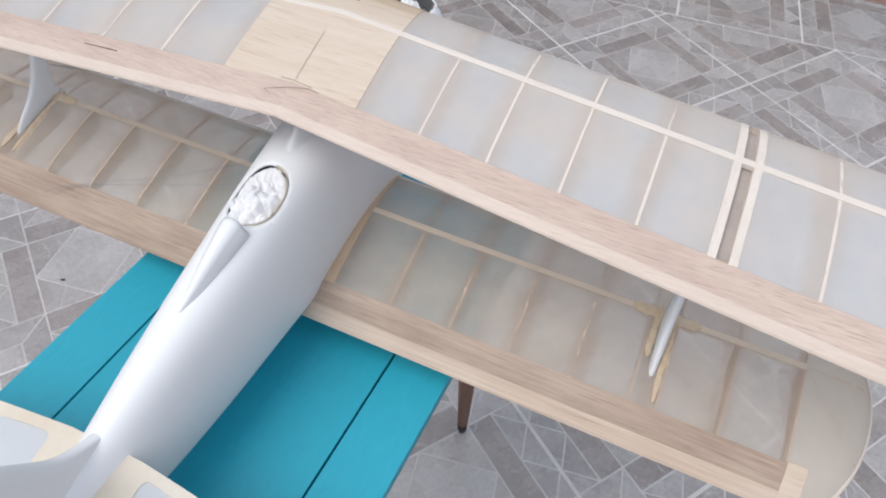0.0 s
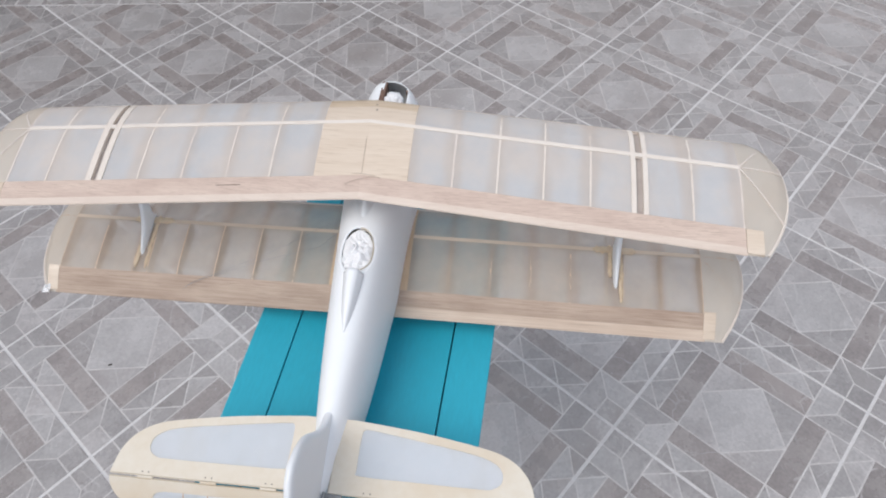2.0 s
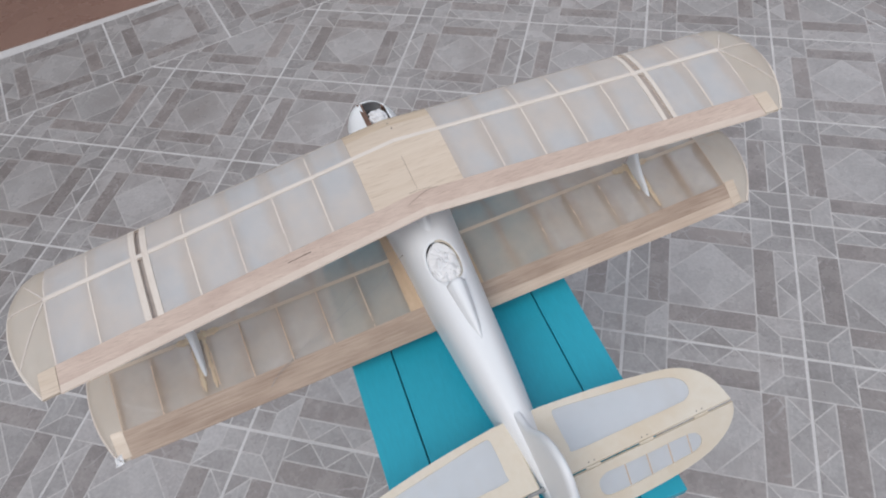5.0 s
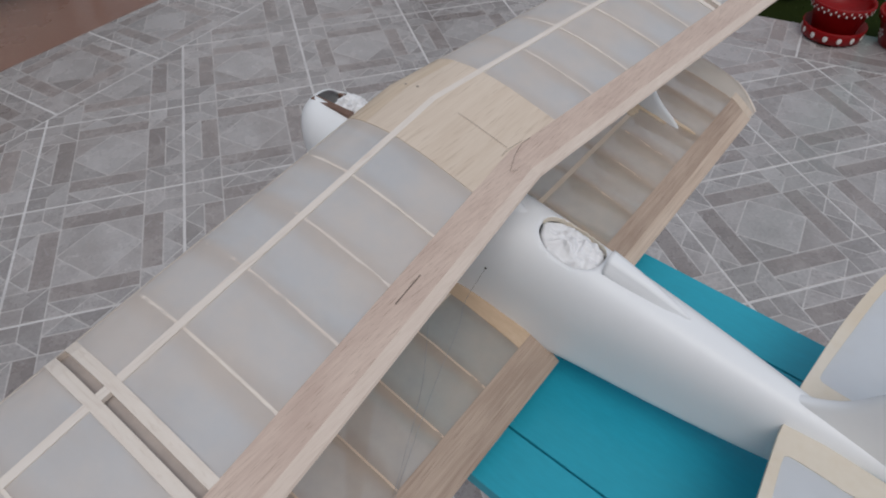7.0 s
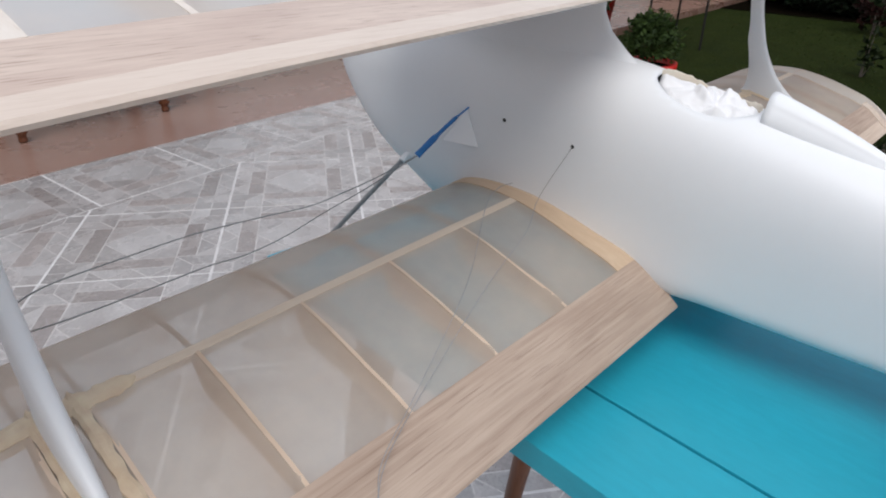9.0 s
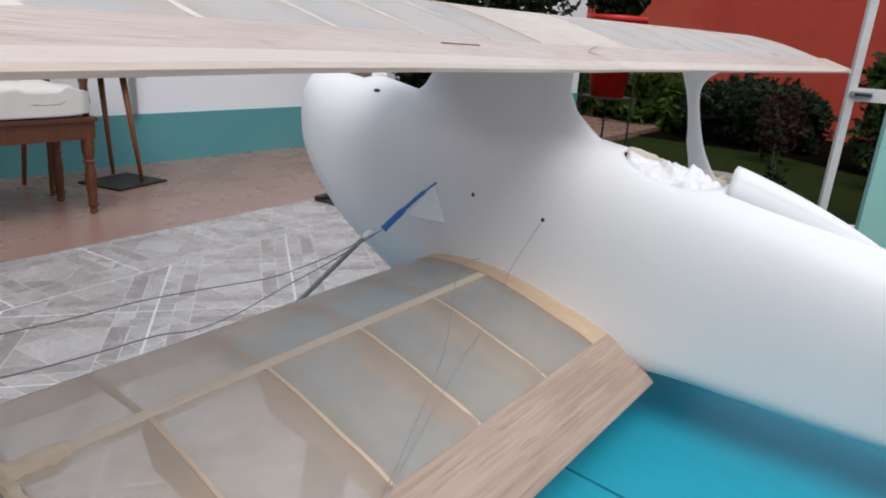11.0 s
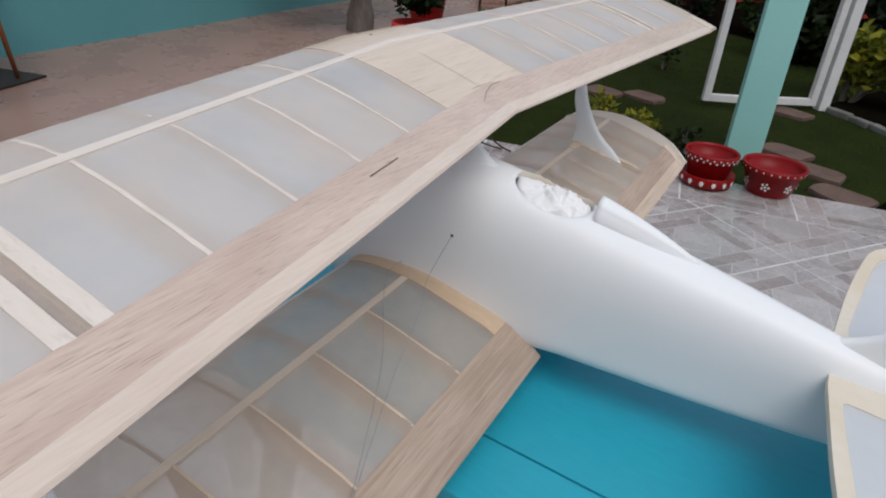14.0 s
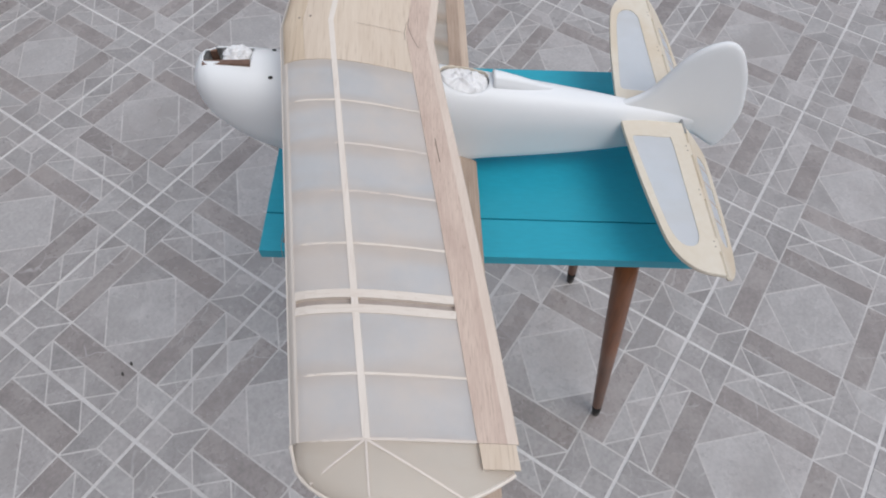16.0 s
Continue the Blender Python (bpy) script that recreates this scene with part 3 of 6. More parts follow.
def skin(w, stations, f_list, sag, tight=(), slots=()):
    """Film over the ribs at these stations: the top skin hangs a little between ribs and is held by the spar, the bottom skin is flat."""
    bm = bmesh.new()
    rnd = random.Random(8)
    cols = []
    for a, b in zip(stations, stations[1:]):
        depth = 0.0 if (a, b) in tight or abs(b - a) < 0.02 else sag * rnd.uniform(0.7, 1.3)
        lean = rnd.uniform(-0.12, 0.12)
        n = 2 if depth == 0.0 else 8
        for k in range(n + (b == stations[-1])):
            u = k / n
            cols.append((a + (b - a) * u, depth * 4 * u * (1 - u) * (1 + 2 * lean * (u - 0.5))))
    for side in (1, -1):
        rows = []
        for s, d in cols:
            row = []
            for f in f_list:
                hold = min(1.0, max(0.0, f - 0.02) / 0.10) * min(1.0, max(0.0, w.sheet - f) / 0.14) * min(1.0, abs(f - w.spar) / 0.11)
                hold = hold * hold * (3 - 2 * hold)
                row.append(bm.verts.new((s, w.y(s, f), w.top(s, f) - d * hold if side > 0 else w.bottom(s, f))))
            rows.append(row)
        for a, b in zip(rows, rows[1:]):
            mid = (a[0].co.x + b[0].co.x) / 2
            cut = side > 0 and any(lo < mid < hi for lo, hi in slots)
            for i in range(len(f_list) - 1):
                if not (cut and f_list[i] > 0.04):
                    bm.faces.new((a[i], a[i + 1], b[i + 1], b[i]))
    bmesh.ops.delete(bm, geom=[v for v in bm.verts if not v.link_faces], context='VERTS')
    return bm


def strip(w, s0, s1, f0, f1, lift, thick, n=8, ns=2):
    """A solid strip of wood lying on the top skin."""
    bm = bmesh.new()
    rings = []
    for i in range(ns + 1):
        s = s0 + (s1 - s0) * i / ns
        fs = [f0 + (f1 - f0) * k / n for k in range(n + 1)]
        up = [(s, w.y(s, f), w.top(s, f) + lift) for f in fs]
        lo = [(s, w.y(s, f), w.top(s, f) + lift - thick) for f in reversed(fs)]
        rings.append(up + lo)
    loft(bm, rings)
    return bm


def rib(w, s, width, f0, f1, lift, sink=0.0, depth=1.0):
    """An aerofoil rib: full depth between the skins, its cap just at the film."""
    bm = bmesh.new()
    rings = []
    for ds in (-width / 2, width / 2):
        fs = [f0 + (f1 - f0) * k / 14 for k in range(15)]
        wob = [random.uniform(-0.00025, 0.00025) - (sink if f < w.spar - 0.02 else 0.0) for f in fs]
        rings.append([(s + ds, w.y(s, f), w.top(s, f) + lift + q) for f, q in zip(fs, wob)] + [(s + ds, w.y(s, f), max(w.bottom(s, f) + 0.0006, w.top(s, f) - (depth if f < w.spar else 1.0))) for f in reversed(fs)])
    loft(bm, rings)
    return bm


def bead(w, s0, s1, f0, f1, seed):
    """Dried glue smeared along a joint: a low band with ragged sides."""
    bm = bmesh.new()
    rings = []
    along = abs(s1 - s0) > abs(f1 - f0) * w.chord
    n = 44
    for k in range(n + 1):
        t = k / n
        end = min(1.0, 9 * t, 9 * (1 - t)) ** 0.5 * 0.9 + 0.1
        a, b = (0.5 - (0.5 + 0.2 * noise.noise(Vector((t * 15, seed, 1.7 + 5 * side)))) * side * end for side in (1, -1))
        pts = [((s0 + (s1 - s0) * t, f0 + (f1 - f0) * u) if along else (s0 + (s1 - s0) * u, f0 + (f1 - f0) * t)) for u in (a, a * 0.7 + b * 0.3, a * 0.3 + b * 0.7, b)]
        lifts = (0.0003, 0.0011, 0.0011, 0.0003)
        up = [(s, w.y(s, f), w.top(s, f) + q) for (s, f), q in zip(pts, lifts)]
        rings.append(up + [(x, y, z - 0.0050) for x, y, z in reversed(up)])
    loft(bm, rings)
    return bm


def trailing_edge(w, s0, s1, f0, f1, proud=0.0009):
    """Solid wedge of wood between two chord fractions; the last one ends in a rounded rear edge."""
    bm = bmesh.new()
    rings = []
    for i in range(9):
        s = s0 + (s1 - s0) * i / 8
        fs = [f0 + (f1 - f0) * k / 5 for k in range(6)]
        up = [(s, w.y(s, f), w.top(s, f) + proud) for f in fs]
        lo = [(s, w.y(s, f), w.bottom(s, f) - 0.0006) for f in reversed(fs)]
        end = [(s, w.y(s, 1.006), (up[-1][2] + lo[0][2]) / 2)] if f1 >= 1 else []
        rings.append(up + end + lo)
    loft(bm, rings)
    return bm


def leading_edge(w, s0, s1):
    bm = bmesh.new()
    rings = []
    for i in range(9):
        s = s0 + (s1 - s0) * i / 8
        fs = [0.045, 0.03, 0.018, 0.008, 0.002]
        up = [(s, w.y(s, f), w.top(s, f) + 0.0002) for f in fs]
        lo = [(s, w.y(s, f), w.bottom(s, f) - 0.0006) for f in reversed(fs)]
        rings.append(up + [(s, w.y(s, -0.006), w.top(s, 0))] + lo)
    loft(bm, rings)
    return bm


def wing_tip(w, sgn):
    """The rounded end: film stretched over a curved rim."""
    bm, E = bmesh.new(), w.end(sgn)
    N = 22
    fs = [k / N for k in range(N + 1)]
    for side in (1, -1):
        rows = []
        for q in (0, 0.35, 0.7, 0.92, 1.0):
            row = []
            for f in fs:
                s = E + w.tip(f, sgn) * q
                mid = (w.top(E, f) + w.bottom(E, f)) / 2
                z = w.top(E, f) if side > 0 else w.bottom(E, f)
                h = math.sqrt(max(0.0, 1 - q ** 3)) * 0.85 + 0.15 if q else 1.0
                row.append(bm.verts.new((sgn * s, w.y(E, f), mid + (z - mid) * h)))
            rows.append(row)
        for a, b in zip(rows, rows[1:]):
            for i in range(N):
                try:
                    bm.faces.new((a[i], a[i + 1], b[i + 1], b[i]))
                except ValueError:
                    pass
    bmesh.ops.remove_doubles(bm, verts=bm.verts, dist=0.00005)
    return bm


def tip_rim(w, sgn):
    bm, E = bmesh.new(), w.end(sgn)
    pts = [(sgn * (E + w.tip(f, sgn) * 0.985 + 0.0005), w.y(E, f), (w.top(E, f) + w.bottom(E, f)) / 2) for f in [k / 30 for k in range(31)]]
    tube(bm, pts, [0.0022] * 31, 8)
    return bm


def tip_brace(w, sgn, f_end, q):
    bm, E = bmesh.new(), w.end(sgn)
    f0 = w.spar
    rings = []
    for k in range(7):
        t = k / 6
        f = f0 + (f_end - f0) * t
        s = E + w.tip(f_end, sgn) * q * t
        fall = math.sqrt(max(0.0, 1 - (q * t) ** 3)) * 0.85 + 0.15
        mid = (w.top(E, f) + w.bottom(E, f)) / 2
        z = mid + (w.top(E, f) - mid) * fall + (0.0004 if w is UPPER else -0.0006)
        d = Vector((w.tip(f_end, sgn) * q, -(f_end - f0) * w.chord, 0)).normalized()
        nrm = Vector((-d.y, d.x, 0)) * 0.0010
        p = Vector((s, w.y(E, f), z))
        rings.append([(sgn * (p + a).x, (p + a).y, z + dz) for a, dz in ((nrm, 0.0005), (-nrm, 0.0005), (-nrm, -0.003), (nrm, -0.003))])
    loft(bm, rings)
    return bm


F_SKIN = [0.0, 0.012, 0.03] + [0.05 + 0.78 * k / 30 for k in range(31)]
UP_RIGHT = (0.127, 0.188, 0.250, 0.3115, 0.3673, 0.3827, 0.442, 0.503)
UP_LEFT = (0.127, 0.187, 0.248, 0.3085, 0.3614, 0.3766, 0.4365, 0.491)
LOW_RIGHT = (0.122, 0.1855, 0.2465, 0.3065, 0.3615, 0.3865, 0.442, 0.501)
LOW_LEFT = (0.119, 0.1835, 0.2465, 0.3065, 0.3565, 0.3815, 0.442, 0.501)

# upper wing: one continuous wing with a balsa centre sheet
upper_wing = pp("upper_wing", skin(UPPER, [-s for s in reversed(UP_LEFT)] + [-0.0655, 0.0, 0.0655] + list(UP_RIGHT), F_SKIN, 0.0013, ((-0.0655, 0.0), (0.0, 0.0655)), ((-0.3766, -0.3614), (0.3673, 0.3827))), M_FILM, label="translucent whitish covering film over balsa ribs", smooth=True)
for sgn in (1, -1):
    pp("trailing_edge", trailing_edge(UPPER, 0.0, sgn * (UPPER.end(sgn) + 0.001), UPPER.sheet, 0.952), M_BALSA_PINK, upper_wing, "broad pinkish balsa trailing edge strip")
    pp("rear_strip", trailing_edge(UPPER, 0.0, sgn * (UPPER.end(sgn) + 0.001), 0.9522, 1.0), M_BALSA_REAR, upper_wing, "narrow cream balsa strip along the rear edge")
    pp("leading_edge", leading_edge(UPPER, 0.0, sgn * UPPER.end(sgn)), M_BALSA, upper_wing, "rounded pale balsa leading edge")
    pp("spar", strip(UPPER, 0.0, sgn * UPPER.end(sgn), UPPER.spar - 0.017, UPPER.spar + 0.017, 0.0008, 0.004, 2, 8), M_BALSA, upper_wing, "pale straight balsa spar")
    gap = 0.375 if sgn > 0 else 0.369
    stations = UP_RIGHT if sgn > 0 else UP_LEFT
    lifts = (0.0002, 0.0005, 0.0005, 0.0003, 0.0009, 0.0009, 0.0005, 0.0002) if sgn > 0 else (0.0005, 0.0002, 0.0002, 0.0005, 0.0009, 0.0009, 0.0005, 0.0002)
    for s, lift in zip(stations, lifts):
        wide = (0.0064 if sgn > 0 else 0.0083) if abs(s - gap) < 0.01 else 0.0024
        pp("rib", rib(UPPER, sgn * s, wide, 0.045, UPPER.sheet, lift - (0.0 if wide > 0.003 else 0.0001), 0.0 if wide > 0.003 else 0.0003), M_BALSA_Y if lift > 0.00025 else M_BALSA_FAINT, upper_wing)
    pp("strut_slot", strip(UPPER, sgn * (gap - 0.0080), sgn * (gap + 0.0080), 0.04, UPPER.sheet, -0.0045, 0.002, 12, 1), M_GAP, upper_wing, "narrow open slot between two ribs")
    pp("wing_tip", wing_tip(UPPER, sgn), M_FILM_TIP, upper_wing, "rounded film covered wing tip", True)
    pp("tip_rim", tip_rim(UPPER, sgn), M_BALSA, upper_wing)
    for f_end, q in ((0.10, 0.97), (0.36, 0.97), (0.76, 0.97)):
        pp("tip_brace", tip_brace(UPPER, sgn, f_end, q), M_BALSA_FAINT, upper_wing)
    bmc = strip(UPPER, sgn * (UPPER.end(sgn) + 0.0014), sgn * (UPPER.end(sgn) + 0.022), 0.822, 0.99, 0.0014, 0.004, 5, 2)
    pp("tip_block", bmc, M_SHEET, upper_wing)
pp("front_sheet", strip(UPPER, -0.0655, 0.0655, 0.02, 0.158, 0.0006, 0.0035, 8, 12), M_SHEET_FRONT, upper_wing, "browner stained balsa strip along the front of the centre")
pp("center_sheet", strip(UPPER, -0.0655, 0.0655, 0.159, UPPER.sheet, 0.0006, 0.0035, 24, 12), M_SHEET, upper_wing, "smooth balsa sheet over the wing centre")

# pencil marks and the dark split on the sheet
bm = bmesh.new()
for s0, f0, s1, f1, wd in ((0.0, 0.50, 0.001, 0.80, 0.0004), (-0.012, 0.806, 0.02, 0.811, 0.0005), (-0.020, 0.885, 0.016, 0.822, 0.0007), (-0.020, 0.885, -0.012, 0.91, 0.0007), (0.016, 0.822, 0.028, 0.823, 0.0006)):
    rings = []
    for k in range(9):
        t = k / 8
        s, f = s0 + (s1 - s0) * t, f0 + (f1 - f0) * t
        d = Vector((s1 - s0, (f1 - f0) * 0.18, 0)).normalized()
        nx, ny = -d.y * wd / 2, d.x * wd / 2
        z = UPPER.top(s, f) + 0.0013
        rings.append([bm.verts.new((s + nx, UPPER.y(s, f) + ny, z)), bm.verts.new((s - nx, UPPER.y(s, f) - ny, z))])
    for a, b in zip(rings, rings[1:]):
        bm.faces.new((a[0], a[1], b[1], b[0]))
pp("pencil_marks", bm, M_PENCIL, upper_wing, "thin pencil lines drawn on the balsa")
bm = strip(UPPER, -0.163, -0.196, 0.877, 0.8812, 0.00125, 0.0008, 1, 4)
pp("split_mark", bm, M_SPLIT, upper_wing, "dark split in the balsa grain")
for s, f in ((0.004, 0.13), (0.006, 0.20)):
    bm = bmesh.new()
    bmesh.ops.create_uvsphere(bm, u_segments=10, v_segments=6, radius=0.0016)
    bmesh.ops.scale(bm, vec=(1, 1, 0.3), verts=bm.verts)
    bmesh.ops.translate(bm, vec=(s, UPPER.y(s, f), UPPER.top(s, f) + 0.0008), verts=bm.verts)
    pp("pin_hole", bm, M_PENCIL, upper_wing)

# lower wing halves
LW = []
for sgn in (1, -1):
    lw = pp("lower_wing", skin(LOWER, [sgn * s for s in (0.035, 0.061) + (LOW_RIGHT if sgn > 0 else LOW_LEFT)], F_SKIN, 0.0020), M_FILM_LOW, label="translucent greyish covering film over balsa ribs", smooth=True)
    LW.append(lw)
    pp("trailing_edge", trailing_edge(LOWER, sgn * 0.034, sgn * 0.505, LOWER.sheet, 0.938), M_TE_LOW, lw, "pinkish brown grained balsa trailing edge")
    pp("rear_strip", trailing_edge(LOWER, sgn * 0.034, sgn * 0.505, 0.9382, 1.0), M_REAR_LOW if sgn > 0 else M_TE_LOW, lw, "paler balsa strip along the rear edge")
    pp("leading_edge", leading_edge(LOWER, sgn * 0.036, sgn * TIP_S), M_BALSA_FAINT, lw)
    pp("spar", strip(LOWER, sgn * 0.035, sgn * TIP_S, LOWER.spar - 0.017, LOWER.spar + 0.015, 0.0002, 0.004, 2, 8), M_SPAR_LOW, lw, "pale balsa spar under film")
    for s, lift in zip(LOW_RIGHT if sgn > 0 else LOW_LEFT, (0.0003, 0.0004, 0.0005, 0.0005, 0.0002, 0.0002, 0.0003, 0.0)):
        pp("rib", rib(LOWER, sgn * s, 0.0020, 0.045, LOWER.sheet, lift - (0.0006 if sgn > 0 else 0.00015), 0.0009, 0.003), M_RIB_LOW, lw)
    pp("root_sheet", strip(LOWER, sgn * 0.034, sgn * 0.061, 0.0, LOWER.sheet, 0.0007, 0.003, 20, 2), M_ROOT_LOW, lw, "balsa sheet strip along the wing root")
    seat = 0.374 if sgn > 0 else 0.369
    for off in (-0.0082, 0.0082):
        pp("glue_bead", bead(LOWER, sgn * (seat + off - 0.003), sgn * (seat + off + 0.003), 0.31, 0.80 if sgn < 0 or off > 0 else 0.6, 3.1 + 40 * off + sgn), M_GLUE, lw, "ragged amber glue bead beside the strut foot")
    pp("glue_bead", bead(LOWER, sgn * (seat - 0.034), sgn * (seat + 0.032), LOWER.spar - 0.031, LOWER.spar + 0.029, 6.3 + sgn), M_GLUE, lw, "amber glue spread where strut meets spar")
    pp("wing_tip", wing_tip(LOWER, sgn), M_FILM_TIP, lw, "rounded film covered wing tip", True)
    pp("tip_rim", tip_rim(LOWER, sgn), M_BALSA_FAINT, lw)
    for f_end, q in ((0.10, 0.95), (0.36, 0.95), (0.72, 0.95)):
        pp("tip_brace", tip_brace(LOWER, sgn, f_end, q), M_RIB_LOW, lw)
    if sgn < 0:
        bm = bmesh.new()
        bmesh.ops.create_grid(bm, x_segments=5, y_segments=5, size=0.5)
        for v in bm.verts:
            q = noise.noise_vector(v.co * 3.0 + Vector((4, 1, 2)))
            v.co = Vector((-0.519 + v.co.x * 0.012 + q.x * 0.003, LOWER.y(0, 1.0) + 0.001 + v.co.y * 0.013 + q.y * 0.003, 0.7150 + q.z * 0.005 + v.co.y * 0.004))
        bmesh.ops.solidify(bm, geom=bm.faces[:], thickness=0.0004)
        pp("film_scrap", bm, M_PAPER, lw, "loose white scrap of film at the wing tip")
    pp("tip_block", strip(LOWER, sgn * 0.502, sgn * 0.519, 0.822, 0.99, 0.0014, 0.004, 5, 2), M_SHEET, lw)

# fuselage: egg-shaped sections from nose to tail
ST_TOP = [(-.485, .760), (-.44, .772), (-.40, .783), (-.35, .796), (-.30, .808), (-.24, .8215), (-.19, .832), (-.15, .8415), (-.10, .851), (-.05, .858), (0, .863), (.05, .868), (.098, .873), (.139, .880), (.1722, .884), (.1933, .886), (.2050, .882), (.2115, .874), (.2160, .865), (.2205, .852)]
ST_BOT = [(-.485, .744), (-.44, .722), (-.40, .717), (-.35, .7145), (-.30, .7145), (-.24, .7145), (-.19, .7145), (-.15, .714), (-.12, .708), (-.09, .690), (-.06, .6785), (0, .6785), (.05, .6945), (.098, .719), (.139, .742), (.1722, .7665), (.1933, .788), (.2062, .807), (.2145, .826), (.2205, .842)]
ST_MID = [(-.485, .752), (-.40, .742), (-.30, .737), (-.2, .741), (-.15, .746), (-.10, .760), (-.05, .776), (0, .790), (.05, .80), (.1, .808), (.149, .817), (.190, .835), (.2205, .847)]
ST_WID = [(-.485, .0022), (-.44, .010), (-.40, .017), (-.35, .0245), (-.30, .0305), (-.24, .036), (-.19, .0395), (-.15, .0425), (-.10, .0455), (-.05, .0485), (0, .0525), (.05, .0555), (.098, .0555), (.139, .0535), (.1722, .0475), (.1933, .0410), (.2062, .0325), (.2145, .0225), (.2205, .0085)]


def fus(y):
    return tuple(smooth_interp(y, t) for t in (ST_TOP, ST_BOT, ST_MID, ST_WID))


def top_power(y):
    """How full the shoulders are: rounder at the nose, fuller behind the wing."""
    return interp(y, [(-.49, 2.15), (-.40, 2.2), (-.30, 2.5), (-.20, 2.7), (-.06, 2.6), (.04, 2.15), (.3, 2.15)])


def low_power(y):
    """How square the underside is: a hard lower corner aft, a round belly in front."""
    return interp(y, [(-.49, 3.0), (-.44, 4.0), (-.35, 5.0), (-.14, 5.0), (-.08, 3.2), (0, 2.7), (.3, 2.7)])


def fus_point(y, a):
    zt, zb, zm, w = fus(y)
    c, s = math.cos(a), math.sin(a)
    e = 2 / top_power(y)
    x = w * math.copysign(abs(c) ** (e if s >= 0 else 2 / low_power(y)), c)
    z = zm + (zt - zm) * abs(s) ** e if s >= 0 else zm - (zm - zb) * abs(s) ** (2 / low_power(y))
    return Vector((x + flank(y, z), y, z))


def flank(y, z):
    """The moulding leans: its flanks sit a little to one side of its ridge."""
    zt, zb, zm, w = fus(y)
    t = min(1.0, max(0.0, (zt - z) / (zt - zm)))
    return 0.0048 * t * t * (3 - 2 * t) * interp(y, [(-.49, .15), (-.44, .5), (-.36, 1), (.12, 1), (.19, .7), (.23, .2)])


def fus_top(x, y):
    zt, zb, zm, w = fus(y)
    q = min(1.0, abs(x) / w)
    n_ = top_power(y)
    return zm + (zt - zm) * (1 - q ** n_) ** (1 / n_)


OPEN = [(0.0, -0.1255, 0.0232, 0.033, 2.3), (0.0105, 0.1715, 0.0195, 0.0295, 8.0)]


def cut_value(x, y, o):
    return (abs(x - o[0]) / o[2]) ** o[4] + (abs(y - o[1]) / o[3]) ** o[4]


bm = bmesh.new()
NY, NA = 260, 96
ys = [-.485 + .7055 * math.sin(0.5 * math.pi * k / NY) for k in range(NY + 1)]
rings = [[fus_point(y, 2 * math.pi * i / NA) for i in range(NA)] for y in ys]
vr = loft(bm, rings)
dead = []
for f in bm.faces:
    c = f.calc_center_median()
    zm = fus(c.y)[2]
    if c.z > zm + 0.02 and len(f.verts) == 4 and any(cut_value(c.x, c.y, o) < 1 for o in OPEN):
        dead.append(f)
bmesh.ops.delete(bm, geom=dead, context='FACES')
for v in bm.verts:
    if v.is_boundary:
        for o in OPEN:
            q = cut_value(v.co.x, v.co.y, o)
            k = q ** (-1 / o[4]) if q else 0
            if 0.8 < k < 1.25:
                x, y = o[0] + (v.co.x - o[0]) * k, o[1] + (v.co.y - o[1]) * k
                v.co = Vector((x, y, fus_top(x, y)))
bmesh.ops.delete(bm, geom=[v for v in bm.verts if not v.link_faces], context='VERTS')
fuselage = pp("fuselage", bm, M_WHITE, label="smooth white moulded shell fuselage", smooth=True)
sol = fuselage.modifiers.new("thickness", 'SOLIDIFY')
sol.thickness = 0.0022
sol.offset = -1

# inside of the nose: brown engine mount, with a pale bulkhead
pp("engine_mount", boxes((-0.020, 0.020, 0.150, 0.188, 0.800, 0.818), bevel=0.001), M_BROWN, fuselage, "dark brown wooden engine mount inside the nose")
pp("engine_bearer", boxes((-0.0135, -0.0055, 0.1425, 0.2005, 0.855, 0.8840), bevel=0.0008), M_BROWN, fuselage, "dark brown wooden bearer along the hatch edge")
pp("bearer_end", boxes((0.0250, 0.0310, 0.1920, 0.2000, 0.852, 0.8700), bevel=0.0008), M_BROWN, fuselage)
bm = boxes((-0.034, 0.034, 0.136, 0.142, 0.80, 0.852), bevel=0.001)
pp("bulkhead", bm, M_PLY, fuselage)
# raised rear corner of the nose hatch with a screw hole
for sgn in (1, -1):
    bm = bmesh.new()
    bmesh.ops.create_uvsphere(bm, u_segments=14, v_segments=8, radius=0.0026)
    bmesh.ops.scale(bm, vec=(1, 1.2, 0.5), verts=bm.verts)
    x, y = sgn * 0.024, 0.118
    bmesh.ops.translate(bm, vec=(x, y, fus_top(x, y) + 0.0002), verts=bm.verts)
    pp("screw_hole", bm, M_DARK, fuselage)

# headrest behind the cockpit
bm = bmesh.new()
rings = []
for k in range(21):
    t = k / 20
    y = -0.1635 - 0.082 * t
    h = 0.0135 * (1 - t ** 1.9) + 0.0003
    w = 0.0102 * (1 - t) ** 0.62 + 0.0010
    base = fus(y)[0] - 0.0055
    rings.append([(0.0014 + w * math.cos(a) * (1.25 if math.sin(a) < 0.3 else 1), y, base + (0.006 + h) * max(0, math.sin(a)) ** 0.5) for a in [math.pi * i / 16 for i in range(17)]])
loft(bm, rings)
pp("headrest", bm, M_WHITE, label="tapered white headrest fairing behind the cockpit", smooth=True)

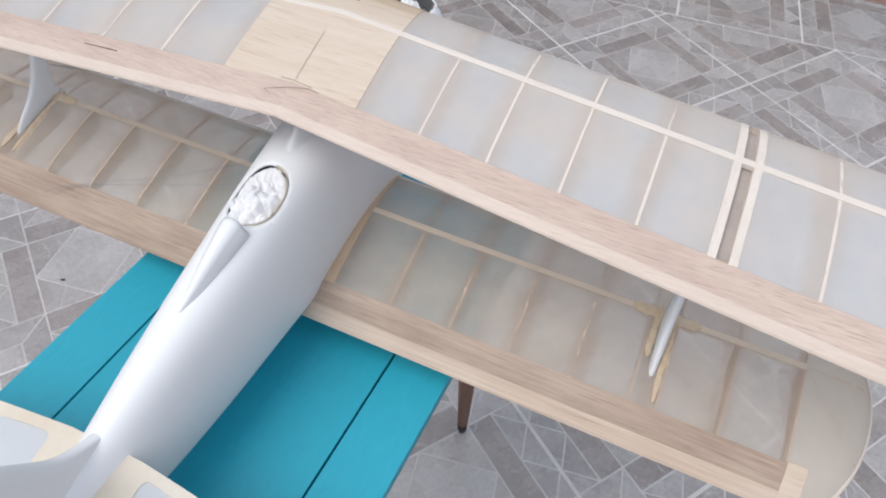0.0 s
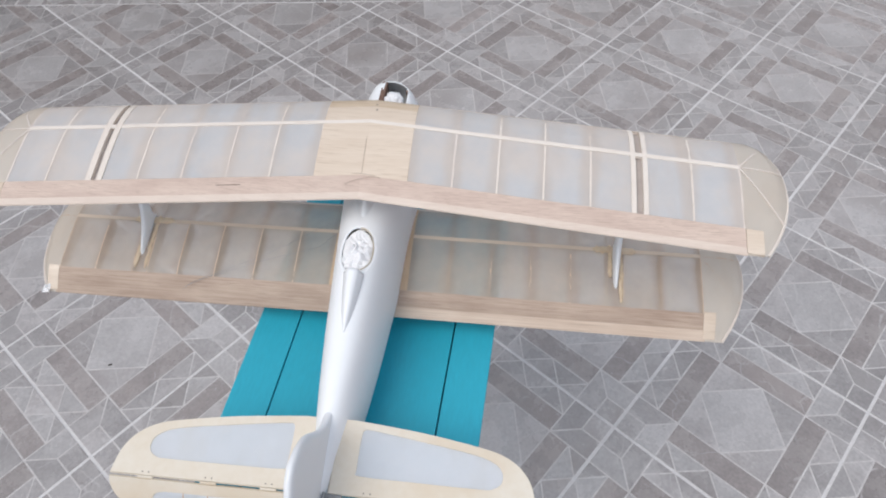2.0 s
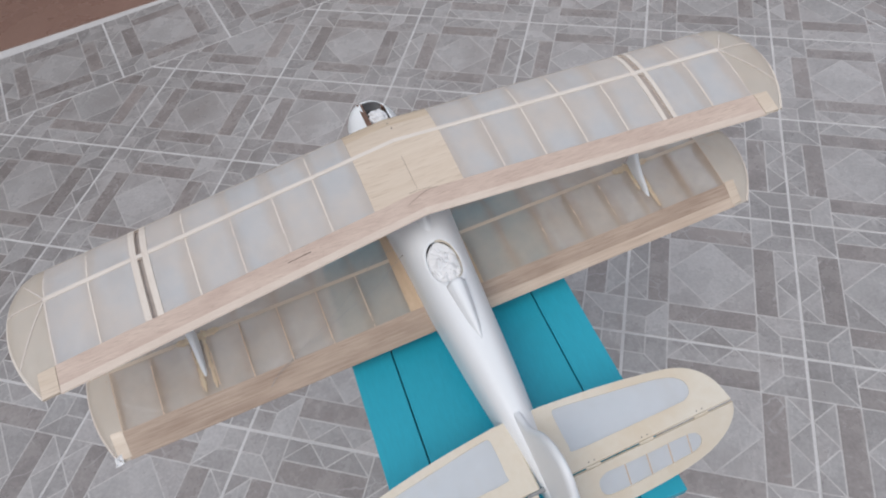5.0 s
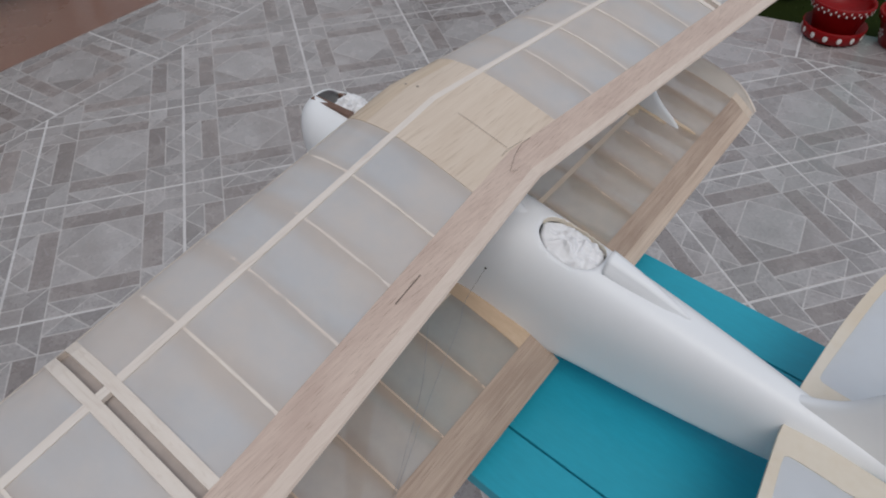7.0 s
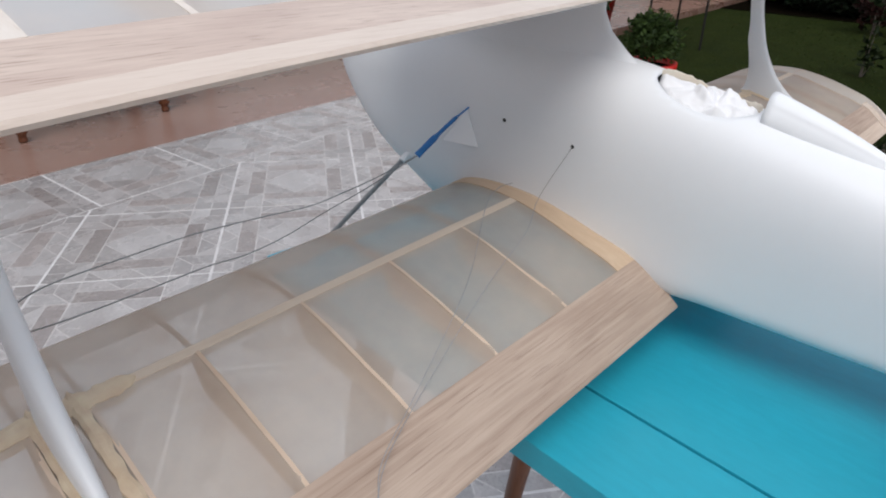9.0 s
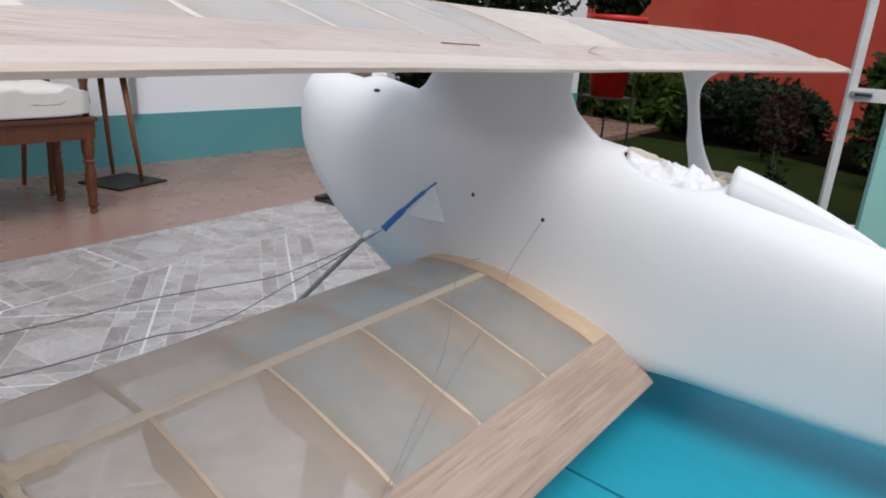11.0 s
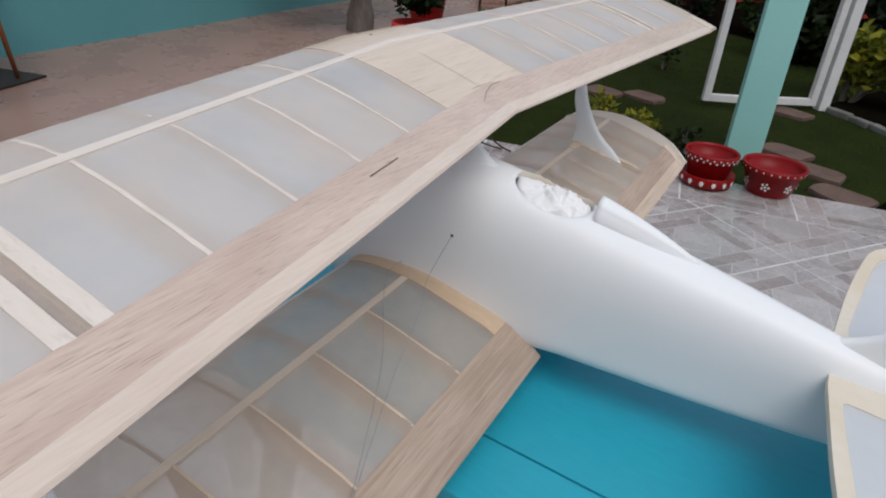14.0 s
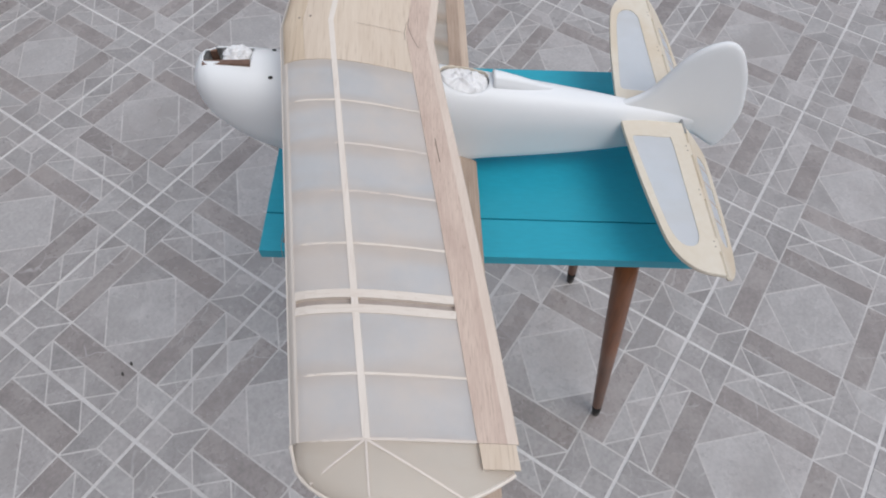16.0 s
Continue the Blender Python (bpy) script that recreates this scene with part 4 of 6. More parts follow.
# cabane pylon carrying the upper wing, flaring into the fuselage top
FLARE = [(.838, .0375), (.843, .0355), (.848, .0322), (.853, .0286), (.857, .0256), (.861, .0220), (.866, .0180), (.872, .0145), (.880, .0115), (.890, .0095), (.930, .0085)]
bm = bmesh.new()
rings = []
for k in range(25):
    t = k / 24
    z = 0.843 + (0.9135 - 0.843) * t
    rear = interp(z, [(.835, -.105), (.846, -.088), (.853, -.077), (.860, -.067), (.872, -.053), (.885, -.046), (.898, -.046), (.906, -.051), (.9135, -.060)])
    front = interp(z, [(.835, .150), (.862, .118), (.870, .098), (.878, .086), (.888, .079), (.9135, .074)])
    ring = []
    for i in range(40):
        a = 2 * math.pi * i / 40
        c, s = math.cos(a), math.sin(a)
        y = (front + rear) / 2 + (front - rear) / 2 * c
        half = smooth_interp(max(0.838, z - (fus(y)[0] - 0.863)), FLARE)
        ring.append((half * math.copysign(abs(s) ** 0.9, s) * (1 - 0.28 * max(0, -c) ** 2), y, z))
    rings.append(ring)
loft(bm, rings)
pp("cabane_pylon", bm, M_WHITE, label="white fairing between fuselage and upper wing", smooth=True)

# fin and rudder in one white moulding
FIN = [(-.325, .790), (-.342, .795), (-.360, .803), (-.378, .816), (-.392, .836), (-.404, .855), (-.415, .868), (-.428, .878), (-.442, .884), (-.456, .8865), (-.470, .8815), (-.482, .870), (-.494, .852), (-.504, .833), (-.514, .806), (-.5205, .780), (-.5215, .755), (-.519, .728), (-.510, .704), (-.498, .706), (-.478, .721), (-.45, .735), (-.35, .745)]
bm = bmesh.new()
cy, cz = -0.45, 0.795
rings = []
for x, q in ((-0.0052, 0.86), (-0.0048, 0.95), (-0.0028, 0.99), (0, 1.0), (0.0028, 0.99), (0.0048, 0.95), (0.0052, 0.86)):
    rings.append([(x, cy + (p[1] - cy) * q, cz + (p[2] - cz) * q) for p in bez([(0, a, b if b < 0.80 else 0.80 + (b - 0.80) * 1.15) for a, b in FIN] + [(0, *FIN[0])], 3)[:-1]])
loft(bm, rings)
pp("fin", bm, M_WHITE, label="rounded white fin with rudder", smooth=True)

# tailplane halves and elevators: sheet frames with film panels
def tail_z(y):
    return 0.7635 + (y + 0.436) * 0.13


def frame_panel(outline, hole, name, panel_label, ribs, z_off, thick=0.0065, droop=0.0):
    """A flat balsa frame round an opening, with film in the opening."""
    bm = bmesh.new()
    n = len(outline)
    m = len(hole)
    def ring(pts, dz, k=1.0):
        cx = sum(p[0] for p in pts) / len(pts)
        cy_ = sum(p[1] for p in pts) / len(pts)
        return [bm.verts.new((cx + (x - cx) * k, cy_ + (y - cy_) * k, tail_z(cy_ + (y - cy_) * k) + dz + z_off)) for x, y in pts]
    o_top, o_mid, o_bot, h_top, h_bot = ring(outline, thick * 0.5, 0.985), ring(outline, 0), ring(outline, -thick * 0.5, 0.985), ring(hole, thick * 0.5), ring(hole, -thick * 0.5)
    for a, b in ((o_top, o_mid), (o_mid, o_bot)):
        for i in range(n):
            j = (i + 1) % n
            bm.faces.new((a[i], a[j], b[j], b[i]))
    for i in range(m):
        j = (i + 1) % m
        bm.faces.new((h_top[i], h_top[j], h_bot[j], h_bot[i]))
    for o, h in ((o_top, h_top), (o_bot, h_bot)):
        es = []
        for r in (o, h):
            for i in range(len(r)):
                a, b = r[i], r[(i + 1) % len(r)]
                e = bm.edges.get((a, b)) or bm.edges.new((a, b))
                es.append(e)
        bmesh.ops.triangle_fill(bm, edges=es, use_beauty=True, use_dissolve=False)
    hinge = Vector((0, -0.437, tail_z(-0.437)))
    swing = Matrix.Translation(hinge) @ Matrix.Rotation(radians(droop), 4, 'X') @ Matrix.Diagonal((1, 0.965 if droop else 1, 1, 1)) @ Matrix.Translation(-hinge)
    bmesh.ops.transform(bm, matrix=swing, verts=bm.verts)
    ob = pp(name, bm, M_PLY, label="pale varnished balsa " + name)
    bm = bmesh.new()
    vs = [bm.verts.new((x, y, tail_z(y) + z_off + thick * 0.5 - 0.0010)) for x, y in hole]
    bm.faces.new(vs)
    vs = [bm.verts.new((x, y, tail_z(y) + z_off - thick * 0.5 + 0.0010)) for x, y in hole]
    bm.faces.new(vs)
    bmesh.ops.transform(bm, matrix=swing, verts=bm.verts)
    pp("film_panel", bm, M_PANEL, ob, panel_label)
    xs = [p[0] for p in hole]
    yv = [p[1] for p in hole]
    for q in ribs:
        x = min(xs) + (max(xs) - min(xs)) * q
        bm = bmesh.new()
        loft(bm, [[(x + dx, y, tail_z(y) + z_off + dz) for dx, dz in ((-0.0008, 0.0020), (0.0008, 0.0020), (0.0008, -0.0015), (-0.0008, -0.0015))] for y in (min(yv) + 0.001, max(yv) - 0.001)])
        bmesh.ops.transform(bm, matrix=swing, verts=bm.verts)
        pp("rib", bm, M_RIB_LOW, ob)
    return ob


def xy(pts, n=4, closed=True):
    p3 = [(a, b, 0) for a, b in pts]
    return [(p.x, p.y) for p in (bez(p3 + [p3[0]], n)[:-1] if closed else bez(p3, n))]


for sgn in (1, -1):
    def sx(pts):
        return [(sgn * a, b) for a, b in pts]
    outline = sx([(0.012, -0.436), (0.012, -0.346)] + xy([(0.030, -0.346), (0.115, -0.354), (0.190, -0.3655), (0.222, -0.374), (0.243, -0.388), (0.256, -0.408), (0.261, -0.436)], 4, False))
    hole = sx(xy([(0.045, -0.358), (0.055, -0.357), (0.120, -0.3655), (0.190, -0.376), (0.216, -0.388), (0.219, -0.404), (0.208, -0.413), (0.190, -0.4145), (0.110, -0.414), (0.048, -0.413), (0.043, -0.405), (0.043, -0.365)], 3))
    frame_panel(outline, hole, "stabilizer", "pale bluish film panel", (), 0.0)
    outline = sx([(0.016, -0.4385)] + xy([(0.262, -0.4385), (0.2605, -0.452), (0.250, -0.468), (0.232, -0.482), (0.205, -0.493), (0.165, -0.500), (0.110, -0.5035), (0.060, -0.5035), (0.036, -0.498), (0.026, -0.482), (0.019, -0.460), (0.016, -0.4385)], 4, False)[:-1])
    hole = sx(xy([(0.072, -0.452), (0.130, -0.4535), (0.190, -0.4535), (0.204, -0.461), (0.205, -0.472), (0.195, -0.480), (0.170, -0.482), (0.120, -0.4845), (0.075, -0.4845), (0.061, -0.478), (0.060, -0.460)], 3))
    frame_panel(outline, hole, "elevator", "bluish film panel with thin ribs", (0.27, 0.48, 0.69, 0.88), -0.0004, 0.0055, 40.0)
    for x in (0.06, 0.135, 0.215):
        bm = boxes((sgn * x - 0.010, sgn * x + 0.010, -0.4385, -0.4362, tail_z(-0.437) - 0.001, tail_z(-0.437) + 0.0018))
        pp("hinge", bm, M_PLY)
        for dx in (-0.004, 0.004):
            bm = bmesh.new()
            lathe(bm, [(0.0009, 0), (0.0009, 0.0004)], 8)
            bmesh.ops.translate(bm, vec=(sgn * x + dx, -0.4320, tail_z(-0.4320) + 0.0031), verts=bm.verts)
            pp("hinge_pin", bm, M_SPLIT)
bm = bmesh.new()
tube(bm, [(-0.030, -0.4372, tail_z(-0.437)), (0.030, -0.4372, tail_z(-0.437))], 0.0028, 8)
add_box(bm, 0.008, 0.011, -0.452, -0.436, 0.745, 0.772)
pp("elevator_joiner", bm, M_GREYWIRE, label="grey metal joiner between the elevators")

# interplane struts: flat I-shaped plates
STRUT_FRONT = [(.030, .9145), (.0185, .904), (.0105, .893), (.0045, .880), (.0005, .869), (-.0030, .855), (-.0055, .842), (-.0078, .828), (-.0090, .814), (-.0135, .797), (-.0165, .782), (-.0170, .770), (-.0140, .760), (-.010, .754)]
STRUT_REAR = [(-.084, .745), (-.0730, .756), (-.0600, .766), (-.0475, .779), (-.0375, .794), (-.0290, .811), (-.0225, .831), (-.0175, .850), (-.0148, .868), (-.0165, .880), (-.0225, .8885), (-.034, .896), (-.052, .902)]
front_of = sorted([(z, y) for y, z in STRUT_FRONT] + [(.736, -.009)])
rear_of = sorted([(z, y) for y, z in STRUT_REAR] + [(.736, -.089), (.9145, -.056)])
for sgn in (1, -1):
    bm = bmesh.new()
    rings = []
    for k in range(49):
        z = 0.737 + (0.9125 - 0.737) * k / 48
        f, r = smooth_interp(z, front_of), smooth_interp(z, rear_of)
        ring = []
        for i in range(28):
            t = 2 * math.pi * i / 28
            c, d = math.cos(t), math.sin(t)
            ring.append(((0.3745 if sgn > 0 else -0.3725) + 0.0049 * math.copysign(abs(d) ** 0.75, d),
                         (f + r) / 2 + (f - r) / 2 * math.copysign(abs(c) ** 0.8, c), z))
        rings.append(ring)
    loft(bm, rings)
    pp("interplane_strut", bm, M_WHITE, label="white flat I-shaped strut between the wings", smooth=True)

# holes, flap and wires on the fuselage side
def side_x(y, z):
    zt, zb, zm, w = fus(y)
    q = (z - zm) / (zt - zm) if z > zm else (zm - z) / (zm - zb)
    n_ = top_power(y) if z > zm else low_power(y)
    return -w * (1 - min(1, abs(q)) ** n_) ** (1 / n_) + flank(y, z)


for y, z in ((-0.0025, 0.8105), (-0.0585, 0.8035)):
    bm = bmesh.new()
    bmesh.ops.create_uvsphere(bm, u_segments=14, v_segments=8, radius=0.0014)
    bmesh.ops.scale(bm, vec=(0.4, 1, 1), verts=bm.verts)
    bmesh.ops.translate(bm, vec=(side_x(y, z) - 0.0002, y, z), verts=bm.verts)
    pp("rigging_hole", bm, M_DARK, fuselage)
bm = bmesh.new()
a, b, c = Vector((side_x(0.031, 0.813) - 0.001, 0.031, 0.813)), Vector((side_x(0.022, 0.786) - 0.0005, 0.020, 0.786)), Vector((side_x(0.04, 0.79) - 0.014, 0.042, 0.790))
vs = [bm.verts.new(p) for p in (a, b, c)] + [bm.verts.new(p + Vector((-0.0008, 0, -0.0008))) for p in (a, b, c)]
for f in ((0, 1, 2), (5, 4, 3), (0, 3, 4, 1), (1, 4, 5, 2), (2, 5, 3, 0)):
    bm.faces.new([vs[i] for i in f])
pp("torn_flap", bm, M_WHITE, fuselage, "folded white flap over the cable hole")
bm = bmesh.new()
tube(bm, bez([(-0.048, 0.030, 0.814), (-0.060, 0.034, 0.8065), (-0.075, 0.041, 0.793), (-0.087, 0.047, 0.781)], 5), [0.0007] * 5 + [0.0016] * 5 + [0.0026] * 5 + [0.003], 8)
pp("cable_sleeve", bm, M_BLUE, fuselage, "blue shrink sleeve on the cable")
bm = bmesh.new()
tube(bm, bez([(-0.087, 0.047, 0.781), (-0.105, 0.075, 0.760), (-0.130, 0.086, 0.7515), (-0.16, 0.085, 0.751), (-0.20, 0.086, 0.755), (-0.25, 0.083, 0.761), (-0.30, 0.068, 0.769), (-0.345, 0.030, 0.788), (-0.3685, -0.010, 0.805)], 6), 0.00042, 6)
pp("cable", bm, M_GREYWIRE, fuselage, "thin grey cable running from the sleeve to the strut")
bm = bmesh.new()
tube(bm, bez([(-0.087, 0.047, 0.781), (-0.108, 0.080, 0.752), (-0.13, 0.108, 0.729), (-0.16, 0.122, 0.713), (-0.20, 0.112, 0.716), (-0.25, 0.070, 0.743), (-0.30, 0.044, 0.758), (-0.345, 0.012, 0.777), (-0.3685, -0.013, 0.793)], 6), 0.00042, 6)
pp("cable", bm, M_GREYWIRE, fuselage, "thin grey cable running from the sleeve to the strut")
bm = bmesh.new()
tube(bm, bez([(-0.020, 0.102, 0.742), (-0.034, 0.101, 0.755), (-0.048, 0.100, 0.757), (-0.10, 0.1143, 0.7154), (-0.1455, 0.1265, 0.6795)], 6), 0.0020, 8)
pp("gear_wire", bm, M_GREYWIRE, label="bent grey landing gear wire under the nose")
bm = bmesh.new()
tube(bm, bez([(-0.024, 0.102, 0.747), (-0.036, 0.101, 0.756), (-0.048, 0.100, 0.757), (-0.054, 0.0995, 0.7535)], 6), 0.0032, 10)
pp("gear_sleeve", bm, M_WHITE, label="white sleeve on the gear wire")
for (y, z), pts in (((-0.0125, 0.7645), [(-0.064, -0.014, 0.7665), (-0.090, -0.024, 0.7635), (-0.16, -0.071, 0.7535), (-0.235, -0.107, 0.741), (-0.275, -0.125, 0.7345), (-0.288, -0.137, 0.7300)]),
                    ((-0.0585, 0.8035), [(-0.068, -0.052, 0.772), (-0.090, -0.060, 0.7575), (-0.15, -0.079, 0.7515), (-0.22, -0.104, 0.742), (-0.270, -0.124, 0.7345), (-0.290, -0.138, 0.7297)])):
    bm = bmesh.new()
    tube(bm, bez([(side_x(y, z), y, z)] + pts, 6), 0.00022, 6)
    pp("rigging_thread", bm, M_THREAD, label="thin grey rigging thread lying on the wing")
# crumpled paper filling the cockpit
def crumple(cx, cy, cz, rx, ry, rz, seed, amp=0.35, res=4):
    bm = bmesh.new()
    bmesh.ops.create_icosphere(bm, subdivisions=res, radius=1.0)
    off = Vector((seed * 3.7, seed * 1.3, seed * 2.1))
    for v in bm.verts:
        p = v.co.copy()
        r = 1 + amp * (abs(noise.noise(p * 1.8 + off)) * 1.2 + 0.5 * abs(noise.noise(p * 4.1 + off)) - 0.35)
        cell = noise.cell(p * 2.6 + off) * 0.06
        v.co = Vector((cx + p.x * rx * (r + cell), cy + p.y * ry * (r + cell), cz + p.z * rz * (r + cell)))
    return bm


paper = thing("crumpled_paper", PLANE, "crumpled white paper stuffed into the open cockpit", "paper")
bm = bmesh.new()
rows = []
for i in range(41):
    q = i / 40
    row = []
    for k in range(90):
        a = 2 * math.pi * k / 90
        c, s = math.cos(a), math.sin(a)
        x, y = 0.0226 * q * math.copysign(abs(c) ** 0.87, c), -0.1255 + 0.0322 * q * math.copysign(abs(s) ** 0.87, s)
        p = Vector((x * 72, y * 72, 0.7))
        p += 0.6 * noise.noise_vector(p * 0.7)
        fold = abs(noise.noise(p * 0.9)) + 0.55 * abs(noise.noise(p * 2.1 + Vector((5, 1, 2)))) + 0.16 * abs(noise.noise(p * 4.6))
        hang = 0.006 * max(0.0, (q - 0.86) / 0.14) ** 2 * (0.5 + abs(noise.noise(Vector((3 * c, 3 * s, 4)))) * 2)
        z = fus_top(x, y) - 0.0048 + 0.0105 * fold * (1 - 0.35 * q) - hang
        row.append(bm.verts.new((x, y, z)))
    rows.append(row)
for a, b in zip(rows, rows[1:]):
    for k in range(90):
        j2 = (k + 1) % 90
        bm.faces.new((a[k], a[j2], b[j2], b[k]))
bmesh.ops.remove_doubles(bm, verts=bm.verts, dist=0.00004)
pp("crumple", bm, M_PAPER, paper, smooth=True)
# raw cream edge of the cockpit, torn along one side
bm = bmesh.new()
rows = []
for k in range(61):
    a = math.pi * (-0.42 + 0.92 * k / 60)
    c, s_ = math.cos(a), math.sin(a)
    x = 0.0229 * math.copysign(abs(c) ** 0.87, c)
    y = -0.1255 + 0.0327 * math.copysign(abs(s_) ** 0.87, s_)
    h = 0.0015 + 0.0042 * abs(noise.noise(Vector((k * 0.21, 2.0, 0.0)))) * math.sin(math.pi * k / 60)
    z = fus_top(x, y)
    rows.append([(x, y, z - 0.004), (x * 0.96, y, z + h), (x * 0.93, y, z + h - 0.0004), (x * 0.95, y, z - 0.004)])
loft(bm, rows)
pp("cockpit_edge", bm, M_PLY, label="raw cream coloured torn cockpit edge")
nose_paper = thing("nose_paper", PLANE, "crumpled white tissue lying in the open nose", "paper")
pp("crumple", crumple(0.010, 0.160, 0.874, 0.015, 0.019, 0.015, 9), M_PAPER, nose_paper)

# ---- the table ----
TABLE = pose(0.0045, -0.165, 0, 0, 0, -4.1)
table = thing("small_table", TABLE, "small turquoise plank table on splayed brown tapered legs", "table")
HW, HL, TT = 0.1835, 0.318, 0.677
G = 0.0011
for x0, x1 in ((-HW - 0.004, -0.1235), (-0.1235, 0.1215), (0.1215, HW)):
    bm = boxes((x0 + (G if x0 > -0.15 else 0), x1 - (G if x1 < HW else 0), -HL, HL - 0.003, TT - 0.018, TT), bevel=0.0012)
    part("plank", bm, M_TEAL, table, "turquoise painted plank with fine brush texture")
bm = boxes((-HW + 0.003, HW - 0.003, -HL + 0.003, HL - 0.006, TT - 0.026, TT - 0.0185), bevel=0.001)
part("under_frame", bm, M_TEAL, table)
for sx_, sy_, fx, fy in ((1, 1, .139, .303), (1, -1, .159, -.268), (-1, 1, -.175, .312), (-1, -1, -.183, -.298)):
    bm = bmesh.new()
    top, tip = Vector((sx_ * 0.142, sy_ * 0.215, TT - 0.026)), Vector((fx, fy, 0.0))
    cap = tip + (top - tip) * 0.075
    tube(bm, [top, top + (cap - top) * 0.15, top + (cap - top) * 0.5, cap], [0.0165, 0.0185, 0.0160, 0.0105], 20)
    leg = part("leg", bm, M_LEG, table, "tapered varnished brown leg", True)
    bm = bmesh.new()
    tube(bm, [cap, tip + (top - tip) * 0.01, tip], [0.0108, 0.0085, 0.007], 16)
    part("leg_cap", bm, M_CAP, leg, "black leg cap", True)


# ---- terrace furniture ----
def turned_leg(x, y, h, r=0.02):
    bm = bmesh.new()
    prof = [(0.55, 0), (0.75, 0.02), (0.62, 0.06), (0.8, 0.10), (1.0, 0.105), (1.0, 0.13), (0.75, 0.135), (0.85, 0.25), (1.05, 0.45), (0.8, 0.6), (1.05, 0.615), (1.05, 0.64), (0.8, 0.655), (1.1, 0.75), (1.1, 1.0)]
    lathe(bm, [(r * a, h * b) for a, b in prof], 16, (x, y))
    return bm


armchair = thing("wooden_armchair", pose(0.66, 3.10, 0.001, 0, 0, 3.5), "reddish brown wooden settee with turned legs and cream cushion", "chair")
for x in (-0.33, 0.33):
    for y in (-0.19, 0.12):
        part("leg", turned_leg(x, y, 0.40, 0.026), M_CHAIRWOOD, armchair, smooth=False)
part("seat_rail", boxes((-0.36, 0.36, -0.215, -0.18, 0.36, 0.44), (-0.36, 0.36, 0.28, 0.32, 0.36, 0.44), (-0.36, -0.325, -0.2, 0.3, 0.36, 0.44), (0.325, 0.36, -0.2, 0.3, 0.36, 0.44), bevel=0.006), M_CHAIRWOOD, armchair)
part("seat_board", boxes((-0.37, 0.37, -0.23, 0.33, 0.441, 0.465), bevel=0.008), M_CHAIRWOOD, armchair)
for x in (-0.345, 0.345):
    bm = bmesh.new()
    tube(bm, bez([(x, -0.25, 0.755), (x, -0.15, 0.765), (x, 0.1, 0.75), (x, 0.31, 0.77)], 5), 0.024, 10)
    arm = part("arm_rest", bm, M_CHAIRWOOD, armchair, smooth=True)
    bm = bmesh.new()
    lathe(bm, [(0.014, 0.465), (0.024, 0.53), (0.017, 0.60), (0.028, 0.66), (0.016, 0.70), (0.02, 0.75)], 14, (x, -0.17))
    part("arm_post", bm, M_CHAIRWOOD, armchair, smooth=True)
part("back_frame", boxes((-0.36, -0.32, 0.29, 0.33, 0.44, 1.0), (0.32, 0.36, 0.29, 0.33, 0.44, 1.0), (-0.36, 0.36, 0.29, 0.33, 0.94, 1.02), (-0.36, 0.36, 0.29, 0.33, 0.56, 0.62), bevel=0.008), M_CHAIRWOOD, armchair)


def cushion(rx, ry, rz, seed):
    bm = bmesh.new()
    bmesh.ops.create_cube(bm, size=2.0)
    bmesh.ops.subdivide_edges(bm, edges=bm.edges[:], cuts=14, use_grid_fill=True)
    for v in bm.verts:
        p = v.co
        q = 1 - 0.35 * (abs(p.x) ** 6 + abs(p.y) ** 6) / 2
        w = 0.40 * noise.noise(Vector((p.x * 2.3, p.y * 2.3, p.z + seed))) + 0.22 * noise.noise(Vector((p.x * 6, p.y * 6, seed)))
        v.co = Vector((p.x * rx, p.y * ry, p.z * rz * q + w * rz * (1 if p.z > 0 else 0)))
    return bm


bm = cushion(0.33, 0.25, 0.07, 3)
seat_cushion = part("seat_cushion", bm, M_CUSHION, smooth=True)
seat_cushion.matrix_basis = pose(0.66, 3.11, 0.533, 0, 0, 3.5)
tagged(seat_cushion, "rumpled cream cloth cushion on the wooden settee", "cushion")
bm = cushion(0.27, 0.07, 0.22, 8)
back_cushion = part("back_cushion", bm, M_CUSHION, smooth=True)
back_cushion.matrix_basis = pose(0.60, 3.32, 0.80, -8, 0, 3.5)
tagged(back_cushion, "cream cloth back cushion leaning on the settee", "cushion")

side_table = thing("side_table", pose(1.24, 3.54, 0.001, 0, 0, 2), "turquoise topped side table with brown splayed legs", "table")
part("tabletop", boxes((-0.30, 0.30, -0.19, 0.19, 0.60, 0.628), bevel=0.003), M_TEAL, side_table)
for sx_, sy_ in ((1, 1), (1, -1), (-1, 1), (-1, -1)):
    bm = bmesh.new()
    tube(bm, [(sx_ * 0.20, sy_ * 0.12, 0.60), (sx_ * 0.25, sy_ * 0.16, 0.0)], [0.018, 0.011], 14)
    part("leg", bm, M_LEG, side_table, smooth=True)
mat_ = part("floor_mat", boxes((-0.17, 0.17, -0.16, 0.16, 0, 0.012), bevel=0.003), M_BLACK)
mat_.matrix_basis = pose(1.42, 3.46, 0.0015, 0, 0, 15)
tagged(mat_, "flat black mat lying on the terracotta floor", "mat")

